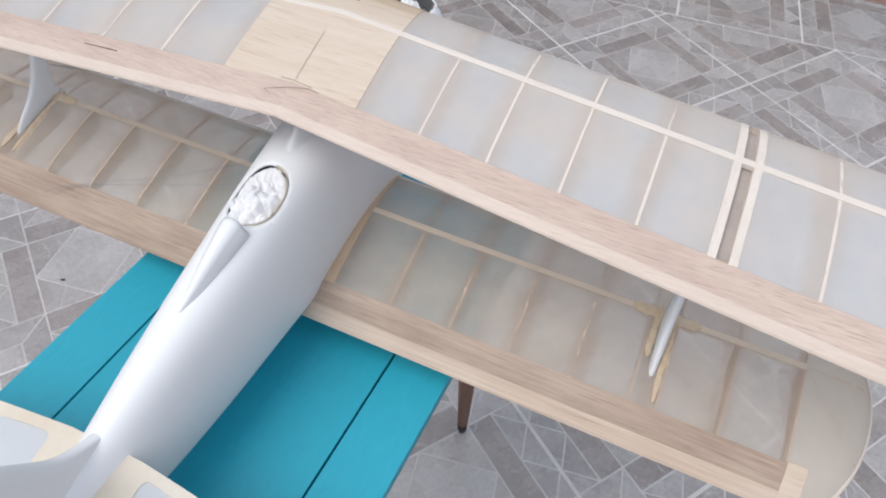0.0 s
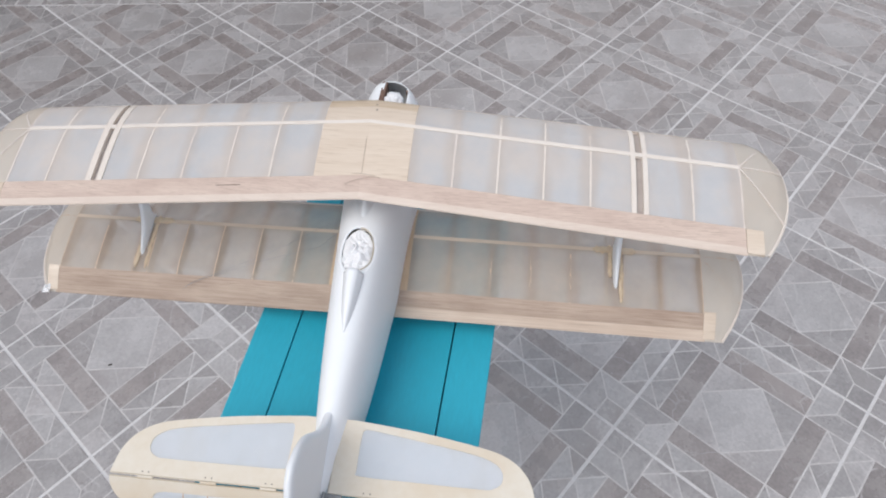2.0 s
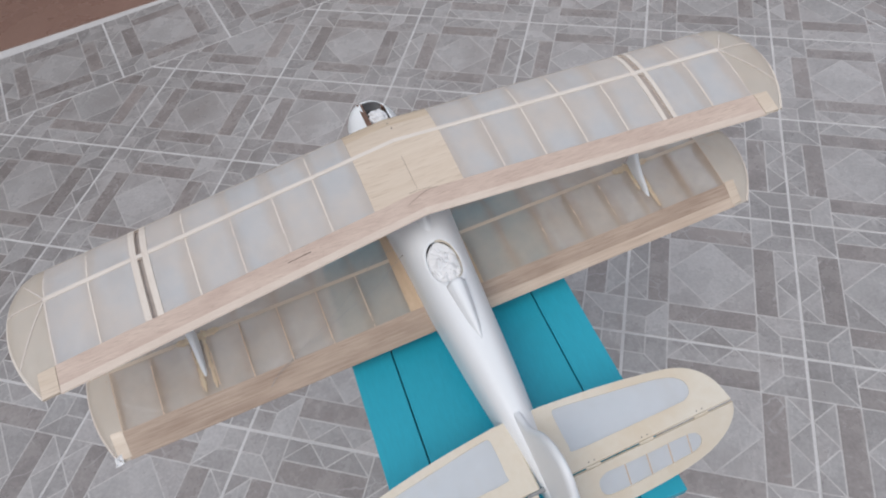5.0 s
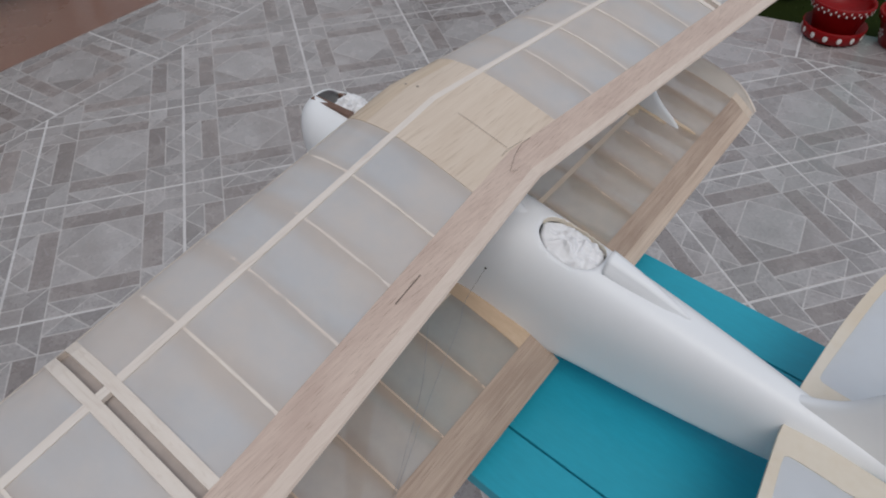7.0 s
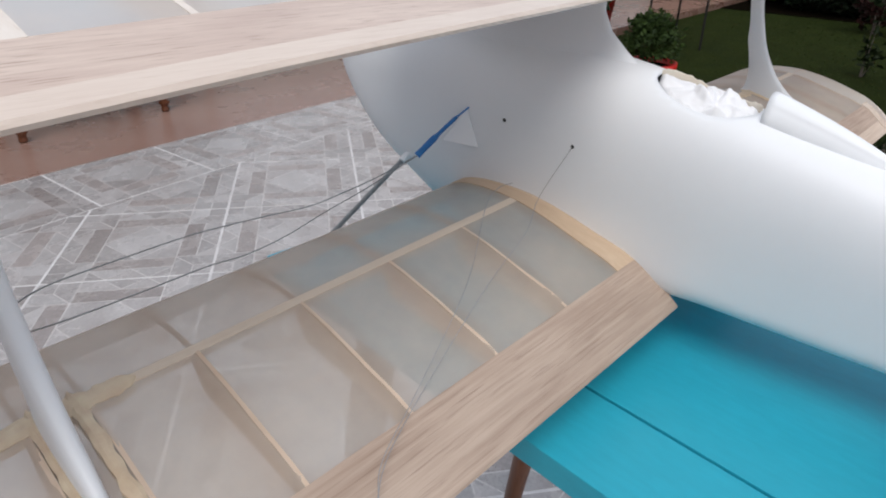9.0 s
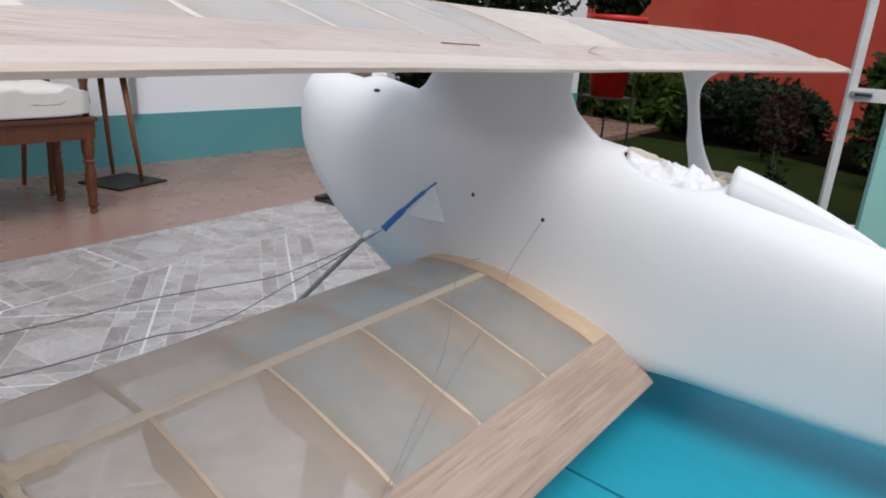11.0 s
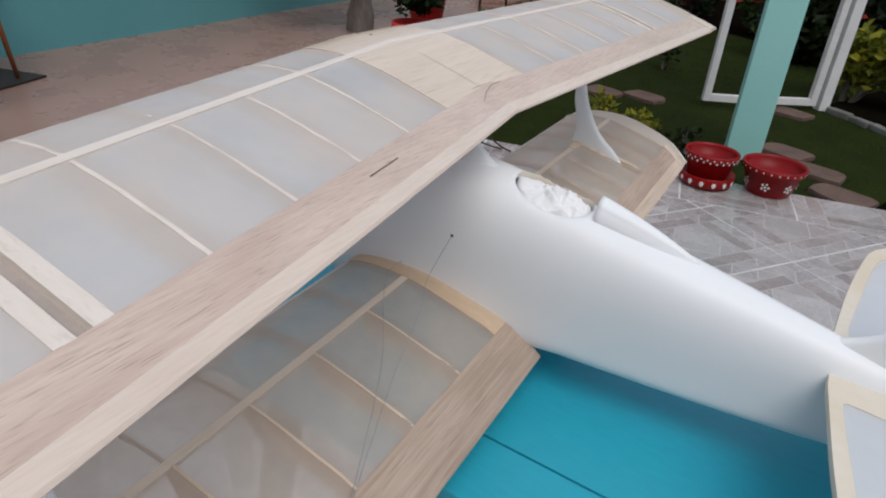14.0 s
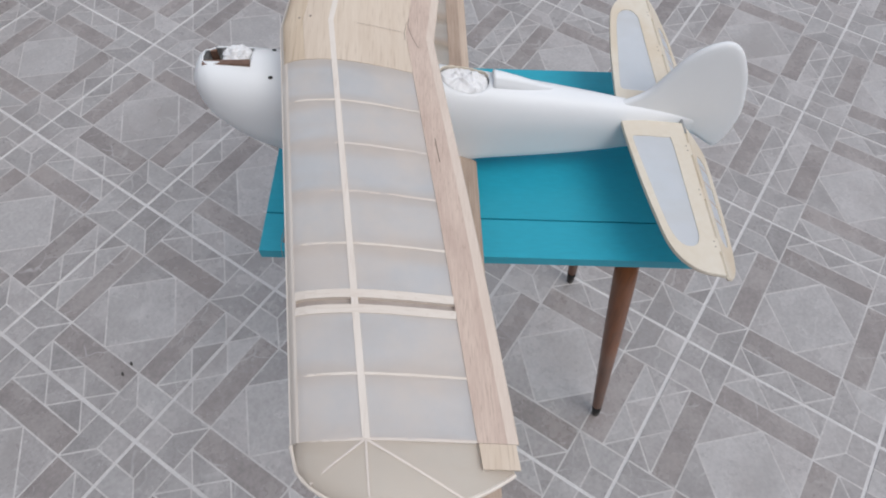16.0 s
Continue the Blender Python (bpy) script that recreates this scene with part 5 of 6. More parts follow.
# planter pit with bucket at the corner of the patio
pit = thing("planter_frame", pose(2.08, 1.84, 0, 0, 0, 6), "black framed planting bed with grass beside the patio", "planter")
for r in ((0, 0.05, 0, 0.63, -0.1, 0.012), (0, 1.5, 0.60, 0.65, -0.1, 0.03), (0, 0.7, -0.03, 0.0, -0.1, 0.0)):
    part("border", boxes(r, bevel=0.004), M_BLACK, pit)
bucket = thing("bucket", pose(2.185, 2.215, -0.065), "white plastic bucket standing in the planting bed", "bucket")
bm = bmesh.new()
lathe(bm, [(0.080, 0), (0.084, 0.005), (0.094, 0.125), (0.101, 0.127), (0.101, 0.140), (0.097, 0.142), (0.097, 0.152), (0.101, 0.154), (0.101, 0.165), (0.096, 0.168), (0.091, 0.162), (0.080, 0.012), (0.0, 0.010)], 40, caps=False)
bmesh.ops.scale(bm, vec=(1.12, 1.12, 0.9), verts=bm.verts)
part("shell", bm, M_BUCKET, bucket, smooth=True)

wire_hook = bmesh.new()
tube(wire_hook, bez([(-0.07, 0, 0.004), (-0.02, 0.01, 0.03), (0.05, 0.0, 0.075), (0.085, -0.01, 0.06), (0.06, -0.02, 0.03), (-0.03, -0.02, 0.006)], 6), 0.004, 8)
hook = part("wire_hook", wire_hook, M_BLACK, smooth=True)
hook.matrix_basis = pose(2.20, 0.88, 0.0005, 0, 0, 120)
tagged(hook, "bent black wire lying at the patio edge", "wire")

# ---- garden ----
def leaf_cloud(rows, n, size, seed, droop=0.0):
    """Many small pointed leaves filling a few ellipsoids, with an uneven outline."""
    rnd = random.Random(seed)
    verts, faces = [], []
    for _ in range(n):
        cx, cy, cz, rx, ry, rz = rnd.choice(rows)
        while True:
            p = Vector((rnd.uniform(-1, 1), rnd.uniform(-1, 1), rnd.uniform(-1, 1)))
            if 0.2 < p.length < 1:
                break
        k = 0.72 + 0.45 * noise.noise(p * 2.2 + Vector((seed, cx, cy)))
        p = p.normalized() * (p.length ** 0.45) * k
        c = Vector((cx + p.x * rx, cy + p.y * ry, cz + p.z * rz))
        d = Vector((rnd.gauss(0, 1), rnd.gauss(0, 1), rnd.gauss(0, 0.6) + 0.35 - droop)).normalized()
        s = d.cross(Vector((rnd.gauss(0, 1), rnd.gauss(0, 1), rnd.gauss(0, 1)))).normalized()
        L = size * rnd.uniform(0.6, 1.3)
        w = L * 0.28
        i = len(verts)
        nrm = d.cross(s) * L * 0.12
        verts += [c, c + d * L * 0.5 + s * w + nrm, c + d * L, c + d * L * 0.5 - s * w + nrm]
        faces += [(i, i + 1, i + 2), (i, i + 2, i + 3)]
    me = bpy.data.meshes.new("leaves")
    me.from_pydata(verts, [], faces)
    return me


def leaf_part(name, rows, n, size, seed, mat, parent=None, label="", droop=0.0):
    me = leaf_cloud(rows, n, size, seed, droop)
    me.materials.append(mat)
    ob = new(name, me)
    if parent is not None:
        ob.parent = parent
    if label:
        ob["label"] = label
    return ob


def bush(name, x, y, rows, n, size, seed, mat, label, stems=5, z=-0.06, stem=1.0):
    t = thing(name, pose(x, y, z), label, "bush")
    bm = bmesh.new()
    rnd = random.Random(seed)
    for r in rows:
        for _ in range(stems):
            e = Vector((r[0] + rnd.uniform(-.5, .5) * r[3], r[1] + rnd.uniform(-.5, .5) * r[4], r[2] + rnd.uniform(-.2, .5) * r[5]))
            tube(bm, bez([(e.x * 0.15, e.y * 0.15, 0), (e.x * 0.5, e.y * 0.5, e.z * 0.5), e], 3), [stem * r_ for r_ in (0.014, 0.012, 0.010, 0.008, 0.006, 0.004, 0.003)], 6)
    part("branching", bm, M_TRUNK, t)
    leaf_part("foliage", rows, n, size, seed, mat, t)
    return t


# lawn blades as one mass
rnd = random.Random(4)
verts, faces = [], []
for _ in range(40000):
    x = 2.15 + 8.0 * rnd.random() ** 1.5
    y = rnd.uniform(-3.2, 4.6)
    if x < lawn_x(y) + 0.03 or (y > 2.5 and x < 4.0) or y < -0.62 - 0.25 * (x - 2.6):
        continue
    h = rnd.uniform(0.004, 0.012)
    a = rnd.uniform(0, 6.28)
    w = 0.0022 + 0.0010 * (x - 2)
    i = len(verts)
    dx, dy = math.cos(a), math.sin(a)
    lean = rnd.uniform(0, 0.015)
    verts += [(x - dx * w, y - dy * w, -0.066), (x + dx * w, y + dy * w, -0.066), (x + dy * lean, y - dx * lean, -0.066 + h)]
    faces.append((i, i + 1, i + 2))
# bed soil, with the shade of this corner in its near-black colour
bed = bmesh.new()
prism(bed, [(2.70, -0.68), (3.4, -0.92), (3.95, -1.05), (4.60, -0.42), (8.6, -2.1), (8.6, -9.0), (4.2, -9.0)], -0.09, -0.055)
flower_bed = part("flower_bed", bed, M_SHADED_SOIL)
tagged(flower_bed, "flower bed soil beside the lawn, shade put into its near-black", "soil", kind="structure")
# near-black sheet for the shadow that the bushes throw on the ground
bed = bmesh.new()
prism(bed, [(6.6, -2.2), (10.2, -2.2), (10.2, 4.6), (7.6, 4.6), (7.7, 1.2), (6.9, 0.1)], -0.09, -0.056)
hedge_bed = part("hedge_bed", bed, M_SHADED_SOIL)
tagged(hedge_bed, "near-black soil standing for the shade under the bushes", "soil", kind="structure")
me = bpy.data.meshes.new("grass")
me.from_pydata(verts, [], faces)
me.materials.append(M_GRASS)
grass = tagged(new("grass", me), "short green lawn grass beside the patio", "grass", kind="stuff")

# stepping stones
def stone(x, y, rx, ry, rot, seed):
    bm = bmesh.new()
    pts = []
    for k in range(14):
        a = 2 * math.pi * k / 14
        q = 1 + 0.30 * noise.noise(Vector((math.cos(a) * 1.5, math.sin(a) * 1.5, seed)))
        c, s = math.cos(a), math.sin(a)
        pts.append((rx * q * math.copysign(abs(c) ** 0.5, c), ry * q * math.copysign(abs(s) ** 0.5, s)))
    a, b = prism(bm, pts, -0.05, 0.001)
    bmesh.ops.bevel(bm, geom=[e for e in bm.edges if all(v in b for v in e.verts)], offset=0.005, segments=2, affect='EDGES')
    ob = part("stepping_stone", bm, M_STEP)
    ob.matrix_basis = pose(x, y, -0.045, 0, 0, rot)
    return tagged(ob, "reddish flat stepping stone set in the lawn", "stone", group="stepping stones in the lawn")


for i, (x, y) in enumerate(((3.87, 0.88), (3.94, 0.60), (4.24, -0.26), (3.36, -0.30), (3.12, -0.455), (2.84, -0.585))):
    stone(x, y, 0.135, 0.095, 66 + 5 * math.sin(2.1 * i), i * 1.7)

# white edging of the flower bed
for i in range(13):
    bm = bmesh.new()
    add_box(bm, -0.081, 0.081, -0.026, 0.026, -0.02, 0.034, bevel=0.010)
    for v in bm.verts:
        v.co += Vector(noise.noise_vector(v.co * 6 + Vector((i, 0, 0)))) * 0.012
    ob = part("edging_stone", bm, M_EDGE, smooth=True)
    ob.matrix_basis = pose(4.57 - 0.112 * i - 0.002 * i * i, -0.42 - 0.118 * i, -0.06, 0, 0, 45 - 1.0 * i + 5 * math.sin(2.3 * i))
    tagged(ob, "rough whitewashed edging stone of the flower bed", "stone", group="edging of the flower bed")

# mint pillar
pillar = part("pillar", boxes((-0.0835, 0.0835, -0.0835, 0.0835, 0, 3.2), bevel=0.006), M_PILLAR)
pillar.matrix_basis = pose(3.16, -0.095, -0.06, 0, 0, 9)
tagged(pillar, "square mint green painted pillar behind the red pots", "pillar", kind="structure")

# white metal gate and its neighbour
def gate_leaf(m, w, h, label, lock=True):
    t = thing("garden_gate", m, label, "gate")
    b = 0.045
    part("frame", boxes((0, b, -0.02, 0.02, 0.03, h), (w - b, w, -0.02, 0.02, 0.03, h), (b, w - b, -0.018, 0.018, 0.03, 0.03 + b), (b, w - b, -0.018, 0.018, h - b, h), bevel=0.004), M_WHITEMETAL, t)
    part("middle_rail", boxes((b, w - b, -0.018, 0.018, 0.80, 0.875), bevel=0.004), M_WHITEMETAL, t)
    if lock:
        lk = part("lock", boxes((0.01, 0.13, -0.034, -0.0185, 0.825, 0.855), bevel=0.004), M_GREYWIRE, t, "grey metal latch")
        bm = bmesh.new()
        tube(bm, [(0.04, -0.034, 0.84), (0.04, -0.06, 0.84), (0.11, -0.06, 0.84)], 0.008, 8)
        part("handle", bm, M_BLACK, lk)
    return t


gate_leaf(pose(4.05, 0.27, -0.06, 0, 0, -62), 0.42, 2.2, "open white metal garden gate with a latch", True)
gate_leaf(pose(4.27, -0.08, -0.06, 0, 0, -55), 0.36, 2.2, "white metal gate leaf beside the flower bed", False)
gp = part("gate_post", boxes((-0.035, 0.035, -0.035, 0.035, 0, 2.4), bevel=0.005), M_WHITEMETAL)
gp.matrix_basis = pose(4.52, -0.42, -0.06, 0, 0, -55)
tagged(gp, "weathered white gate post beside the flower bed", "post")

# red pots painted with white dots, at the patio edge
def flower_pot(name, m, r, h, label, dots, flowers, saucer=False, filled=True):
    t = thing(name, m, label, "flower pot", group="red pots at the patio edge")
    z0 = 0.0
    if saucer:
        bm = bmesh.new()
        lathe(bm, [(r * 0.78, 0), (r * 0.95, 0.01), (r * 1.02, 0.055), (r * 0.98, 0.058), (r * 0.9, 0.02), (0.0, 0.02)], 40, caps=False)
        sc = part("saucer", bm, M_REDPOT, t, "red saucer with white petals", True)
        for k in range(14):
            a = 2 * math.pi * k / 14
            bm = bmesh.new()
            bmesh.ops.create_uvsphere(bm, u_segments=8, v_segments=6, radius=0.009)
            bmesh.ops.scale(bm, vec=(0.3, 1, 1.5), verts=bm.verts)
            bmesh.ops.transform(bm, matrix=pose(r * 0.985 * math.cos(a), r * 0.985 * math.sin(a), 0.032, 0, 0, math.degrees(a)), verts=bm.verts)
            part("dot", bm, M_POTDOT, sc)
        z0 = 0.022
    bm = bmesh.new()
    rim = h * 0.24
    lathe(bm, [(0.0, z0), (r * 0.66, z0), (r * 0.69, z0 + 0.006), (r * 0.88, z0 + h - rim), (r * 0.97, z0 + h - rim + 0.004), (r * 1.0, z0 + h - 0.006), (r * 0.985, z0 + h), (r * 0.93, z0 + h), (r * 0.90, z0 + h - 0.01), (r * 0.84, z0 + h - 0.05), (0.0, z0 + h - 0.052)], 44, caps=False)
    body = part("pot", bm, M_REDPOT, t, "glossy red painted pot", True)
    for row in range(dots):
        zc = z0 + h - rim * (0.35 + 0.42 * row)
        nd = 26
        for k in range(nd):
            a = 2 * math.pi * (k + 0.5 * row) / nd
            bm = bmesh.new()
            bmesh.ops.create_icosphere(bm, subdivisions=1, radius=0.0046)
            bmesh.ops.scale(bm, vec=(0.35, 0.8, 1.2), verts=bm.verts)
            rr = r * (0.988 - 0.012 * row)
            bmesh.ops.transform(bm, matrix=pose(rr * math.cos(a), rr * math.sin(a), zc, 0, 0, math.degrees(a)), verts=bm.verts)
            part("dot", bm, M_POTDOT, body)
    for k in range(flowers):
        a = 2 * math.pi * k / flowers + 0.35
        zc = z0 + h * 0.40
        rr = r * (0.69 + 0.19 * 0.40 / 0.76) + 0.002
        for p in range(6):
            b = 2 * math.pi * p / 5
            off = 0.0 if p == 5 else 0.014
            bm = bmesh.new()
            bmesh.ops.create_icosphere(bm, subdivisions=1, radius=0.0062)
            bmesh.ops.scale(bm, vec=(0.3, 1, 1), verts=bm.verts)
            bmesh.ops.transform(bm, matrix=pose(0, 0, 0, 0, 0, math.degrees(a)) @ pose(rr + 0.1 * off * math.sin(b), off * math.cos(b), zc + off * math.sin(b), 0, 12, 0), verts=bm.verts)
            part("petal", bm, M_POTDOT, body)
    return t


flower_pot("flower_pot", pose(2.45, -0.02, 0.0005), 0.115, 0.128, "red clay pot with white dots standing in a saucer", 2, 0, True)
flower_pot("flower_pot", pose(2.53, -0.27, 0.0005), 0.132, 0.128, "red clay pot painted with white dots and flowers", 1, 7)


def planted_pot(x, y, r, h, label, rows, n, size, seed, mat, z=-0.06):
    t = thing("planted_pot", pose(x, y, z), label, "flower pot", group="planted red pots in the garden")
    bm = bmesh.new()
    lathe(bm, [(0.0, 0), (r * 0.68, 0), (r * 0.9, h * 0.78), (r, h * 0.79), (r, h), (r * 0.93, h), (r * 0.88, h * 0.88), (0.0, h * 0.87)], 36, caps=False)
    part("pot", bm, M_REDPOT_LIT, t, "plain red pot in a brighter, lit red", True)
    bm = bmesh.new()
    lathe(bm, [(r * 0.88, h * 0.885), (r * 0.3, h * 0.93), (0.001, h * 0.94)], 24, caps=False)
    part("soil", bm, M_SHADED_SOIL, t)
    leaf_part("foliage", rows, n, size, seed, mat, t)
    return t


planted_pot(3.15, 1.44, 0.155, 0.24, "red pot with a round green leafy plant", [(0, 0, 0.34, 0.20, 0.20, 0.15), (0.02, 0.03, 0.42, 0.12, 0.14, 0.10)], 1500, 0.036, 11, M_LEAFPOT)
planted_pot(3.36, 2.06, 0.15, 0.34, "tall red pot with dark leaves", [(0, 0, 0.55, 0.2, 0.2, 0.2)], 700, 0.07, 12, M_LEAFDARK)
planted_pot(4.95, 2.90, 0.20, 0.42, "red pot in the garden under the tree", [(0, 0, 0.60, 0.26, 0.26, 0.24)], 700, 0.09, 13, M_LEAFDARK)
plant_stand = thing("plant_stand", pose(5.0, 2.15, -0.06), "slim dark metal two-tier plant stand in the garden", "plant stand")
for k in range(3):
    a = 2 * math.pi * k / 3 + 0.4
    bm = bmesh.new()
    tube(bm, [(0.25 * math.cos(a), 0.25 * math.sin(a), 0), (0.235 * math.cos(a), 0.235 * math.sin(a), 1.035)], 0.010, 8)
    part("leg", bm, M_BLACK, plant_stand)
for z in (0.61, 1.02):
    bm = bmesh.new()
    lathe(bm, [(0.245, z - 0.012), (0.245, z), (0.06, z), (0.06, z - 0.012), (0.245, z - 0.012)], 28, caps=False)
    part("tier", bm, M_BLACK, plant_stand)
planted_pot(5.0, 2.15, 0.20, 0.34, "red pot with dark leaves on a plant stand", [(0, 0, 0.38, 0.19, 0.19, 0.08)], 300, 0.07, 14, M_LEAFDARK, 0.55)
planted_pot(5.0, 2.15, 0.25, 0.24, "wide red bowl with grey green leaves on a stand", [(0, 0, 0.36, 0.28, 0.28, 0.18)], 700, 0.09, 15, M_LEAFDARK, 0.96)

# tree beyond the nose
tree = thing("garden_tree", pose(4.05, 3.0, -0.06), "small garden tree with pale forked trunk and dark leaves", "tree")
bm = bmesh.new()
rnd = random.Random(21)
tube(bm, bez([(0, 0, 0), (0.02, 0.0, 0.35), (0.0, 0.03, 0.75)], 5), [0.11] * 4 + [0.085] * 7, 12)
for k in range(11):
    a = 2 * math.pi * k / 11 + rnd.uniform(-0.2, 0.2)
    q = rnd.uniform(0.3, 0.6)
    tube(bm, bez([(0, 0.02, 0.45 + 0.03 * k), (math.cos(a) * q * 0.4, math.sin(a) * q * 0.4, 0.85 + 0.03 * k), (math.cos(a) * q, math.sin(a) * q, 1.3 + rnd.uniform(-.1, .4))], 4), [0.055, 0.05, 0.045, 0.04, 0.035, 0.028, 0.02, 0.014, 0.008], 8)
part("trunk", bm, M_TRUNK, tree, "pale grey forked trunk", True)
leaf_part("crown", [(0, 0, 1.5, 0.7, 0.7, 0.35), (0.3, -0.3, 1.3, 0.5, 0.5, 0.3), (-0.3, 0.1, 1.25, 0.45, 0.45, 0.3), (-0.35, -0.1, 0.95, 0.28, 0.3, 0.2), (-0.32, 0.18, 0.72, 0.26, 0.26, 0.24)], 5600, 0.075, 22, M_LEAFDARK, tree, "dark green crown of small leaves")

# bushes in front of the red wall
bush("conifer_bush", 8.2, 1.55, [(0, 0, 0.42, 0.75, 0.72, 0.50), (0.1, 0.5, 0.36, 0.5, 0.5, 0.45), (0.0, -0.42, 0.32, 0.4, 0.34, 0.42)], 11000, 0.085, 31, M_LEAFBLUE, "rounded dark conifer bush in front of the red wall")
bush("broadleaf_bush", 8.8, 3.33, [(0, 0, 0.55, 0.6, 0.7, 0.6), (0.1, 0.7, 0.5, 0.5, 0.5, 0.6), (0, -0.6, 0.35, 0.4, 0.4, 0.4)], 3800, 0.17, 32, M_LEAF, "bright green broadleaf bush by the red wall")
bush("purple_bush", 7.0, 1.12, [(0, 0, 0.38, 0.22, 0.3, 0.42)], 480, 0.075, 33, M_LEAFRED, "sparse reddish purple leaved shrub", 4, -0.06, 0.5)
bush("hedge", 6.2, -0.45, [(0, 0.3, 0.32, 0.35, 0.4, 0.40), (0.2, -0.6, 0.7, 0.6, 0.6, 0.8), (1.2, -1.2, 0.9, 0.9, 1.0, 1.0)], 9000, 0.12, 34, M_LEAFDARK, "dark leafy hedge behind the gate")
bush("tall_shrub", 7.3, 0.27, [(0, 0, 0.35, 0.3, 0.30, 0.45), (0.05, 0.06, 0.85, 0.25, 0.22, 0.42), (-0.1, -0.25, 0.6, 0.3, 0.25, 0.5)], 1500, 0.11, 44, M_LEAFPOT, "tall olive green shrub behind the open gate")
bush("shrub", 4.9, 0.72, [(0, 0, 0.30, 0.06, 0.08, 0.34), (0.02, -0.03, 0.12, 0.08, 0.10, 0.10)], 110, 0.055, 35, M_LEAFDARK, "loose dark shrub on the lawn", 2, -0.06, 0.35)
bush("yellow_plant", 4.9, -0.55, [(0, 0, 0.30, 0.18, 0.17, 0.24), (-0.05, -0.3, 0.28, 0.2, 0.22, 0.24)], 800, 0.085, 36, M_LEAFYEL, "yellow leaved plant in the flower bed")
bush("yellow_plant", 3.05, 0.55, [(0, 0.10, 0.11, 0.09, 0.10, 0.13), (0, -0.12, 0.08, 0.08, 0.12, 0.09)], 420, 0.036, 37, M_LEAFYEL, "small yellow green plant at the lawn edge")
bush("hedge", 5.7, -1.9, [(0, 0, 0.75, 0.7, 1.0, 0.9), (0.3, 0.7, 0.6, 0.6, 0.7, 0.75), (-0.3, -1.1, 0.8, 0.8, 0.9, 1.0)], 12000, 0.13, 38, M_LEAFDARK, "tall dark hedge behind the flower bed")
bush("hedge", 9.3, 3.6, [(0, 0, 0.35, 0.5, 1.2, 0.45), (0, -1.4, 0.35, 0.5, 0.9, 0.45)], 5000, 0.13, 39, M_LEAFDARK, "dark hedge along the red wall")
bush("low_plant", 2.85, 0.30, [(0, 0, 0.06, 0.10, 0.10, 0.06)], 120, 0.045, 40, M_LEAFDARK, "low dark plant at the patio edge")
bush("low_plant", 3.0, 0.17, [(0, 0, 0.07, 0.09, 0.07, 0.09)], 90, 0.05, 41, M_LEAFDARK, "upright dark leaved plant by the pillar")

# ---- patio tiles, each a piece of its own ----
MATS = [M_TLINE, M_TDARK, M_TMID, M_TLIGHT]


def tile_pattern():
    """Pieces of one printed tile, in units of its side: points and tone."""
    out = [([(.5, .25), (.75, .5), (.5, .75), (.25, .5)], 3)]
    quarter = [
        ([(.25, .25), (.5, .25), (.25, .5)], 2),
        ([(.25, .125), (.75, .125), (.75, .25), (.25, .25)], 1),
        ([(0, 0), (.125, 0), (.125, .125), (0, .125)], 2),
        ([(.125, 0), (.25, 0), (.25, .25), (.125, .125)], 3),
        ([(0, .125), (.125, .125), (.25, .25), (0, .25)], 2),
        ([(.25, 0), (.375, 0), (.25, .125)], 2),
        ([(.25, .125), (.375, 0), (.5, .125)], 3),
        ([(.375, 0), (.625, 0), (.5, .125)], 2),
        ([(.5, .125), (.625, 0), (.75, .125)], 3),
        ([(.625, 0), (.75, 0), (.75, .125)], 2),
    ]
    for k in range(4):
        for pts, tone in quarter:
            q = []
            for x, y in pts:
                for _ in range(k):
                    x, y = 1 - y, x
                q.append((x, y))
            if k in (1, 3) and tone == 3:
                tone = 2
            out.append((q, tone))
    return out


PATTERN = tile_pattern()


def inset(pts, d):
    """A convex outline with each side moved inwards by d."""
    n = len(pts)
    area = sum(pts[i][0] * pts[(i + 1) % n][1] - pts[(i + 1) % n][0] * pts[i][1] for i in range(n))
    if area < 0:
        pts = pts[::-1]
    lines = []
    for i in range(n):
        (x0, y0), (x1, y1) = pts[i], pts[(i + 1) % n]
        L = math.hypot(x1 - x0, y1 - y0)
        nx, ny = -(y1 - y0) / L, (x1 - x0) / L
        lines.append((nx, ny, nx * x0 + ny * y0 + d))
    out = []
    for i in range(n):
        a, b, c = lines[i - 1]
        e, f, g = lines[i]
        D = a * f - b * e
        out.append(((c * f - b * g) / D, (a * g - c * e) / D))
    return out


def tile_bmesh(side):
    bm = bmesh.new()
    h = side / 2 - 0.0042
    add_box(bm, -h, h, -h, h, -0.008, 0.0, bevel=0.0)
    for f in bm.faces:
        f.material_index = 0
    for pts, tone in PATTERN:
        pts = inset(pts, 0.0042)
        cx = sum(p[0] for p in pts) / len(pts)
        cy_ = sum(p[1] for p in pts) / len(pts)
        vs = []
        for x, y in pts:
            vs.append(bm.verts.new((max(-h, min(h, (x - 0.5) * side)), max(-h, min(h, (y - 0.5) * side)), 0.0004)))
        f = bm.faces.new(vs)
        if f.calc_area() > 0:
            f.normal_update()
            if f.normal.z < 0:
                f.normal_flip()
        f.material_index = tone
    return bm


def plain_mesh(bm, name):
    me = bpy.data.meshes.new(name)
    bm.to_mesh(me)
    bm.free()
    for m in MATS:
        me.materials.append(m)
    return me


TILE = plain_mesh(tile_bmesh(SIDE), "tile")


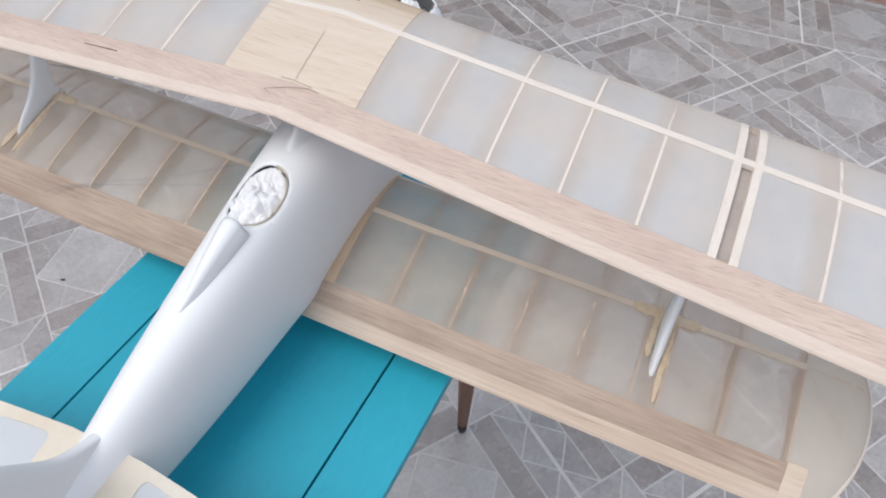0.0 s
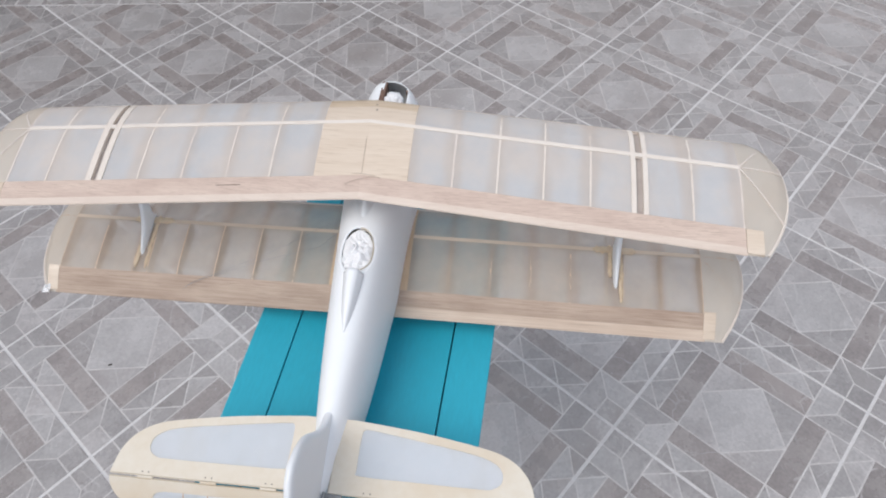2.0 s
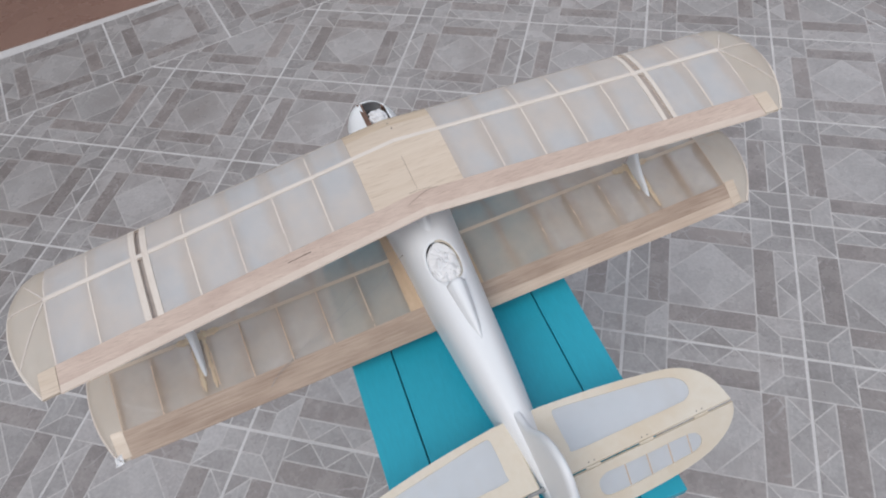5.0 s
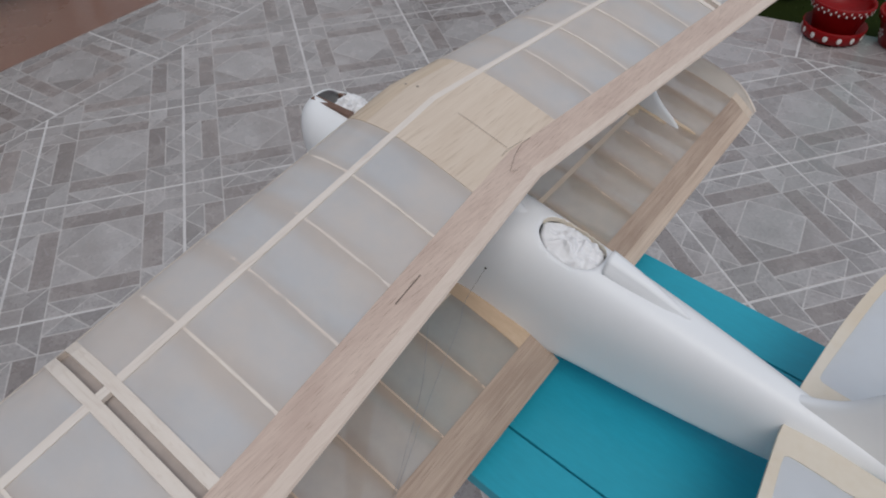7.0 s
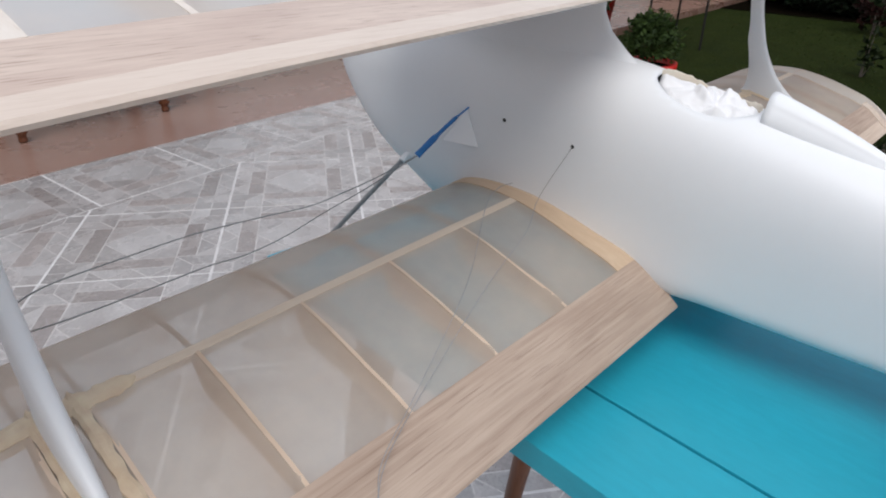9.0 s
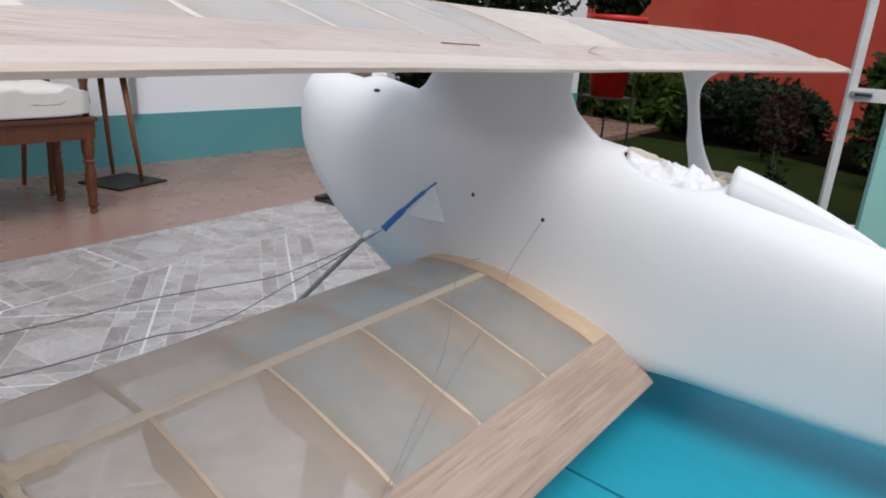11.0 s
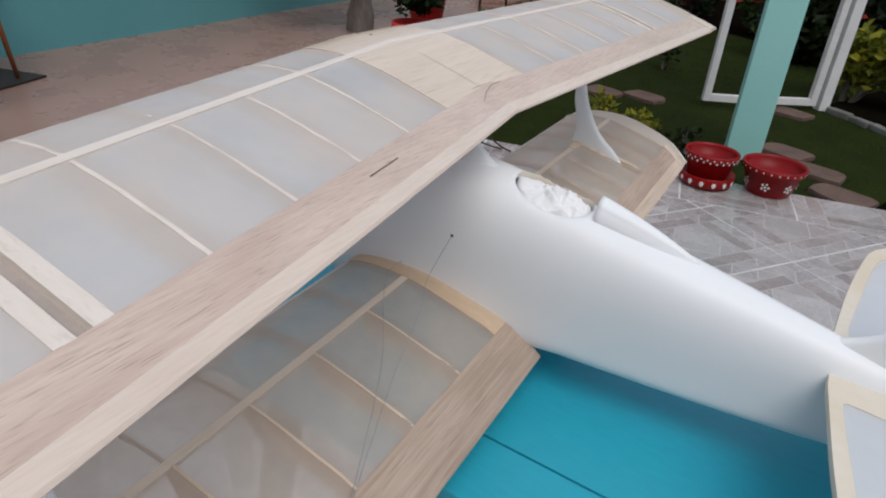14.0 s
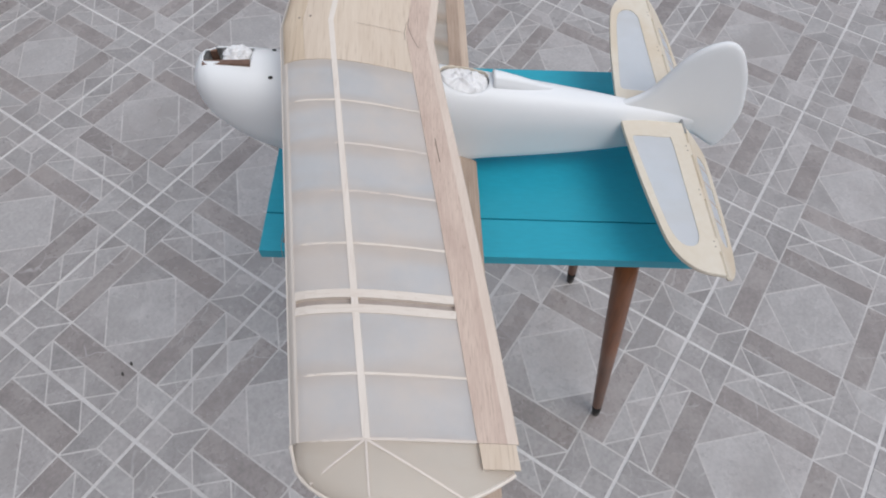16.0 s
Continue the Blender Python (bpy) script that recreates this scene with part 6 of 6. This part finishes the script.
def lay_tile(m, cuts, side=SIDE):
    """Lay one tile, cut along the lines given as point and normal where it crosses them."""
    cen = m.translation
    need = []
    for p, nrm in cuts:
        d = (cen - p).dot(nrm)
        if d > side * 0.72:
            return None
        if d > -side * 0.72:
            need.append((p, nrm))
    me = TILE
    if need or side != SIDE:
        bm = tile_bmesh(side)
        inv = m.inverted()
        for p, nrm in need:
            bmesh.ops.bisect_plane(bm, geom=bm.verts[:] + bm.edges[:] + bm.faces[:], plane_co=inv @ p, plane_no=inv.to_3x3() @ nrm, clear_outer=True)
        if not bm.faces:
            bm.free()
            return None
        me = plain_mesh(bm, "cut_tile")
    ob = new("tile", me)
    ob.parent = patio_floor
    ob.matrix_basis = m
    return ob


bdir = Vector((1, 0.093, 0)).normalized()
bnorm = Vector((-bdir.y, bdir.x, 0))
ldir = Vector((0.185, -1, 0)).normalized()
lnorm = Vector((1, 0.185, 0)).normalized()
strip_w = 0.30
b0 = Vector((0, border_y(0), 0))
l0 = Vector((lawn_x(0), 0, 0))
t0 = Vector((0, terra_y(0), 0))
tn = Vector((-0.05, 1, 0)).normalized()
cut_main = [(b0 - bnorm * 0.003, bnorm), (l0 - lnorm * (strip_w + 0.003), lnorm)]
rt = random.Random(5)
far_tiles = []
for i in range(-24, 24):
    for j in range(-22, 26):
        c = ORIGIN + U * SIDE * (i + 0.5) + V * SIDE * (j + 0.5)
        if c.x < -4.5 or c.y < -7.0 or c.x > 4.2 or c.y > 2.8:
            continue
        m = Matrix.Translation(c) @ Matrix.Rotation(TURN + rt.choice((0, 1, 2, 3)) * math.pi / 2, 4, 'Z')
        m.translation.z = rt.uniform(-0.0003, 0.0003)
        if c.x < -3.0 or c.y < -2.6:
            if max((c - p).dot(nrm) for p, nrm in cut_main) < -SIDE * 0.5:
                far_tiles.append(m)
            continue
        lay_tile(m, cut_main)
verts, faces, tones = [], [], []
for m in far_tiles:
    k = len(verts)
    verts += [m @ v.co for v in TILE.vertices]
    for p in TILE.polygons:
        faces.append([k + v for v in p.vertices])
        tones.append(p.material_index)
me = bpy.data.meshes.new("outer_tiles")
me.from_pydata(verts, [], faces)
for mat in MATS:
    me.materials.append(mat)
me.polygons.foreach_set("material_index", tones)
outer = new("outer_tiles", me)
outer.parent = patio_floor
outer["kind"] = "stuff"
ang = math.atan2(bdir.y, bdir.x)
for k in range(-16, 6):
    c = b0 + bdir * (k + 0.16) * SIDE + bnorm * SIDE * 0.5
    m = Matrix.Translation(c) @ Matrix.Rotation(ang + rt.choice((0, 1, 2, 3)) * math.pi / 2, 4, 'Z')
    lay_tile(m, [(t0, tn), (l0, lnorm)])
lang = math.atan2(ldir.y, ldir.x)
for k in range(-6, 16):
    c = l0 + ldir * (k + 0.3) * SIDE - lnorm * (strip_w - SIDE * 0.5)
    m = Matrix.Translation(c) @ Matrix.Rotation(lang + rt.choice((0, 1, 2, 3)) * math.pi / 2, 4, 'Z')
    lay_tile(m, [(l0, lnorm), (b0 - bnorm * 0.003, bnorm)])
# a dark speck lying on a tile
for x, y in ((-0.816, 0.088), (-0.06, 0.63), (-0.035, 0.615)):
    bm = bmesh.new()
    bmesh.ops.create_icosphere(bm, subdivisions=2, radius=0.0042)
    bmesh.ops.scale(bm, vec=(1.4, 0.6, 0.4), verts=bm.verts)
    sp = part("crumb", bm, M_DARK)
    sp.matrix_basis = pose(x, y, 0.0022, 0, 0, 25)
    tagged(sp, "tiny dark crumb lying on the patio tiles", "crumb")
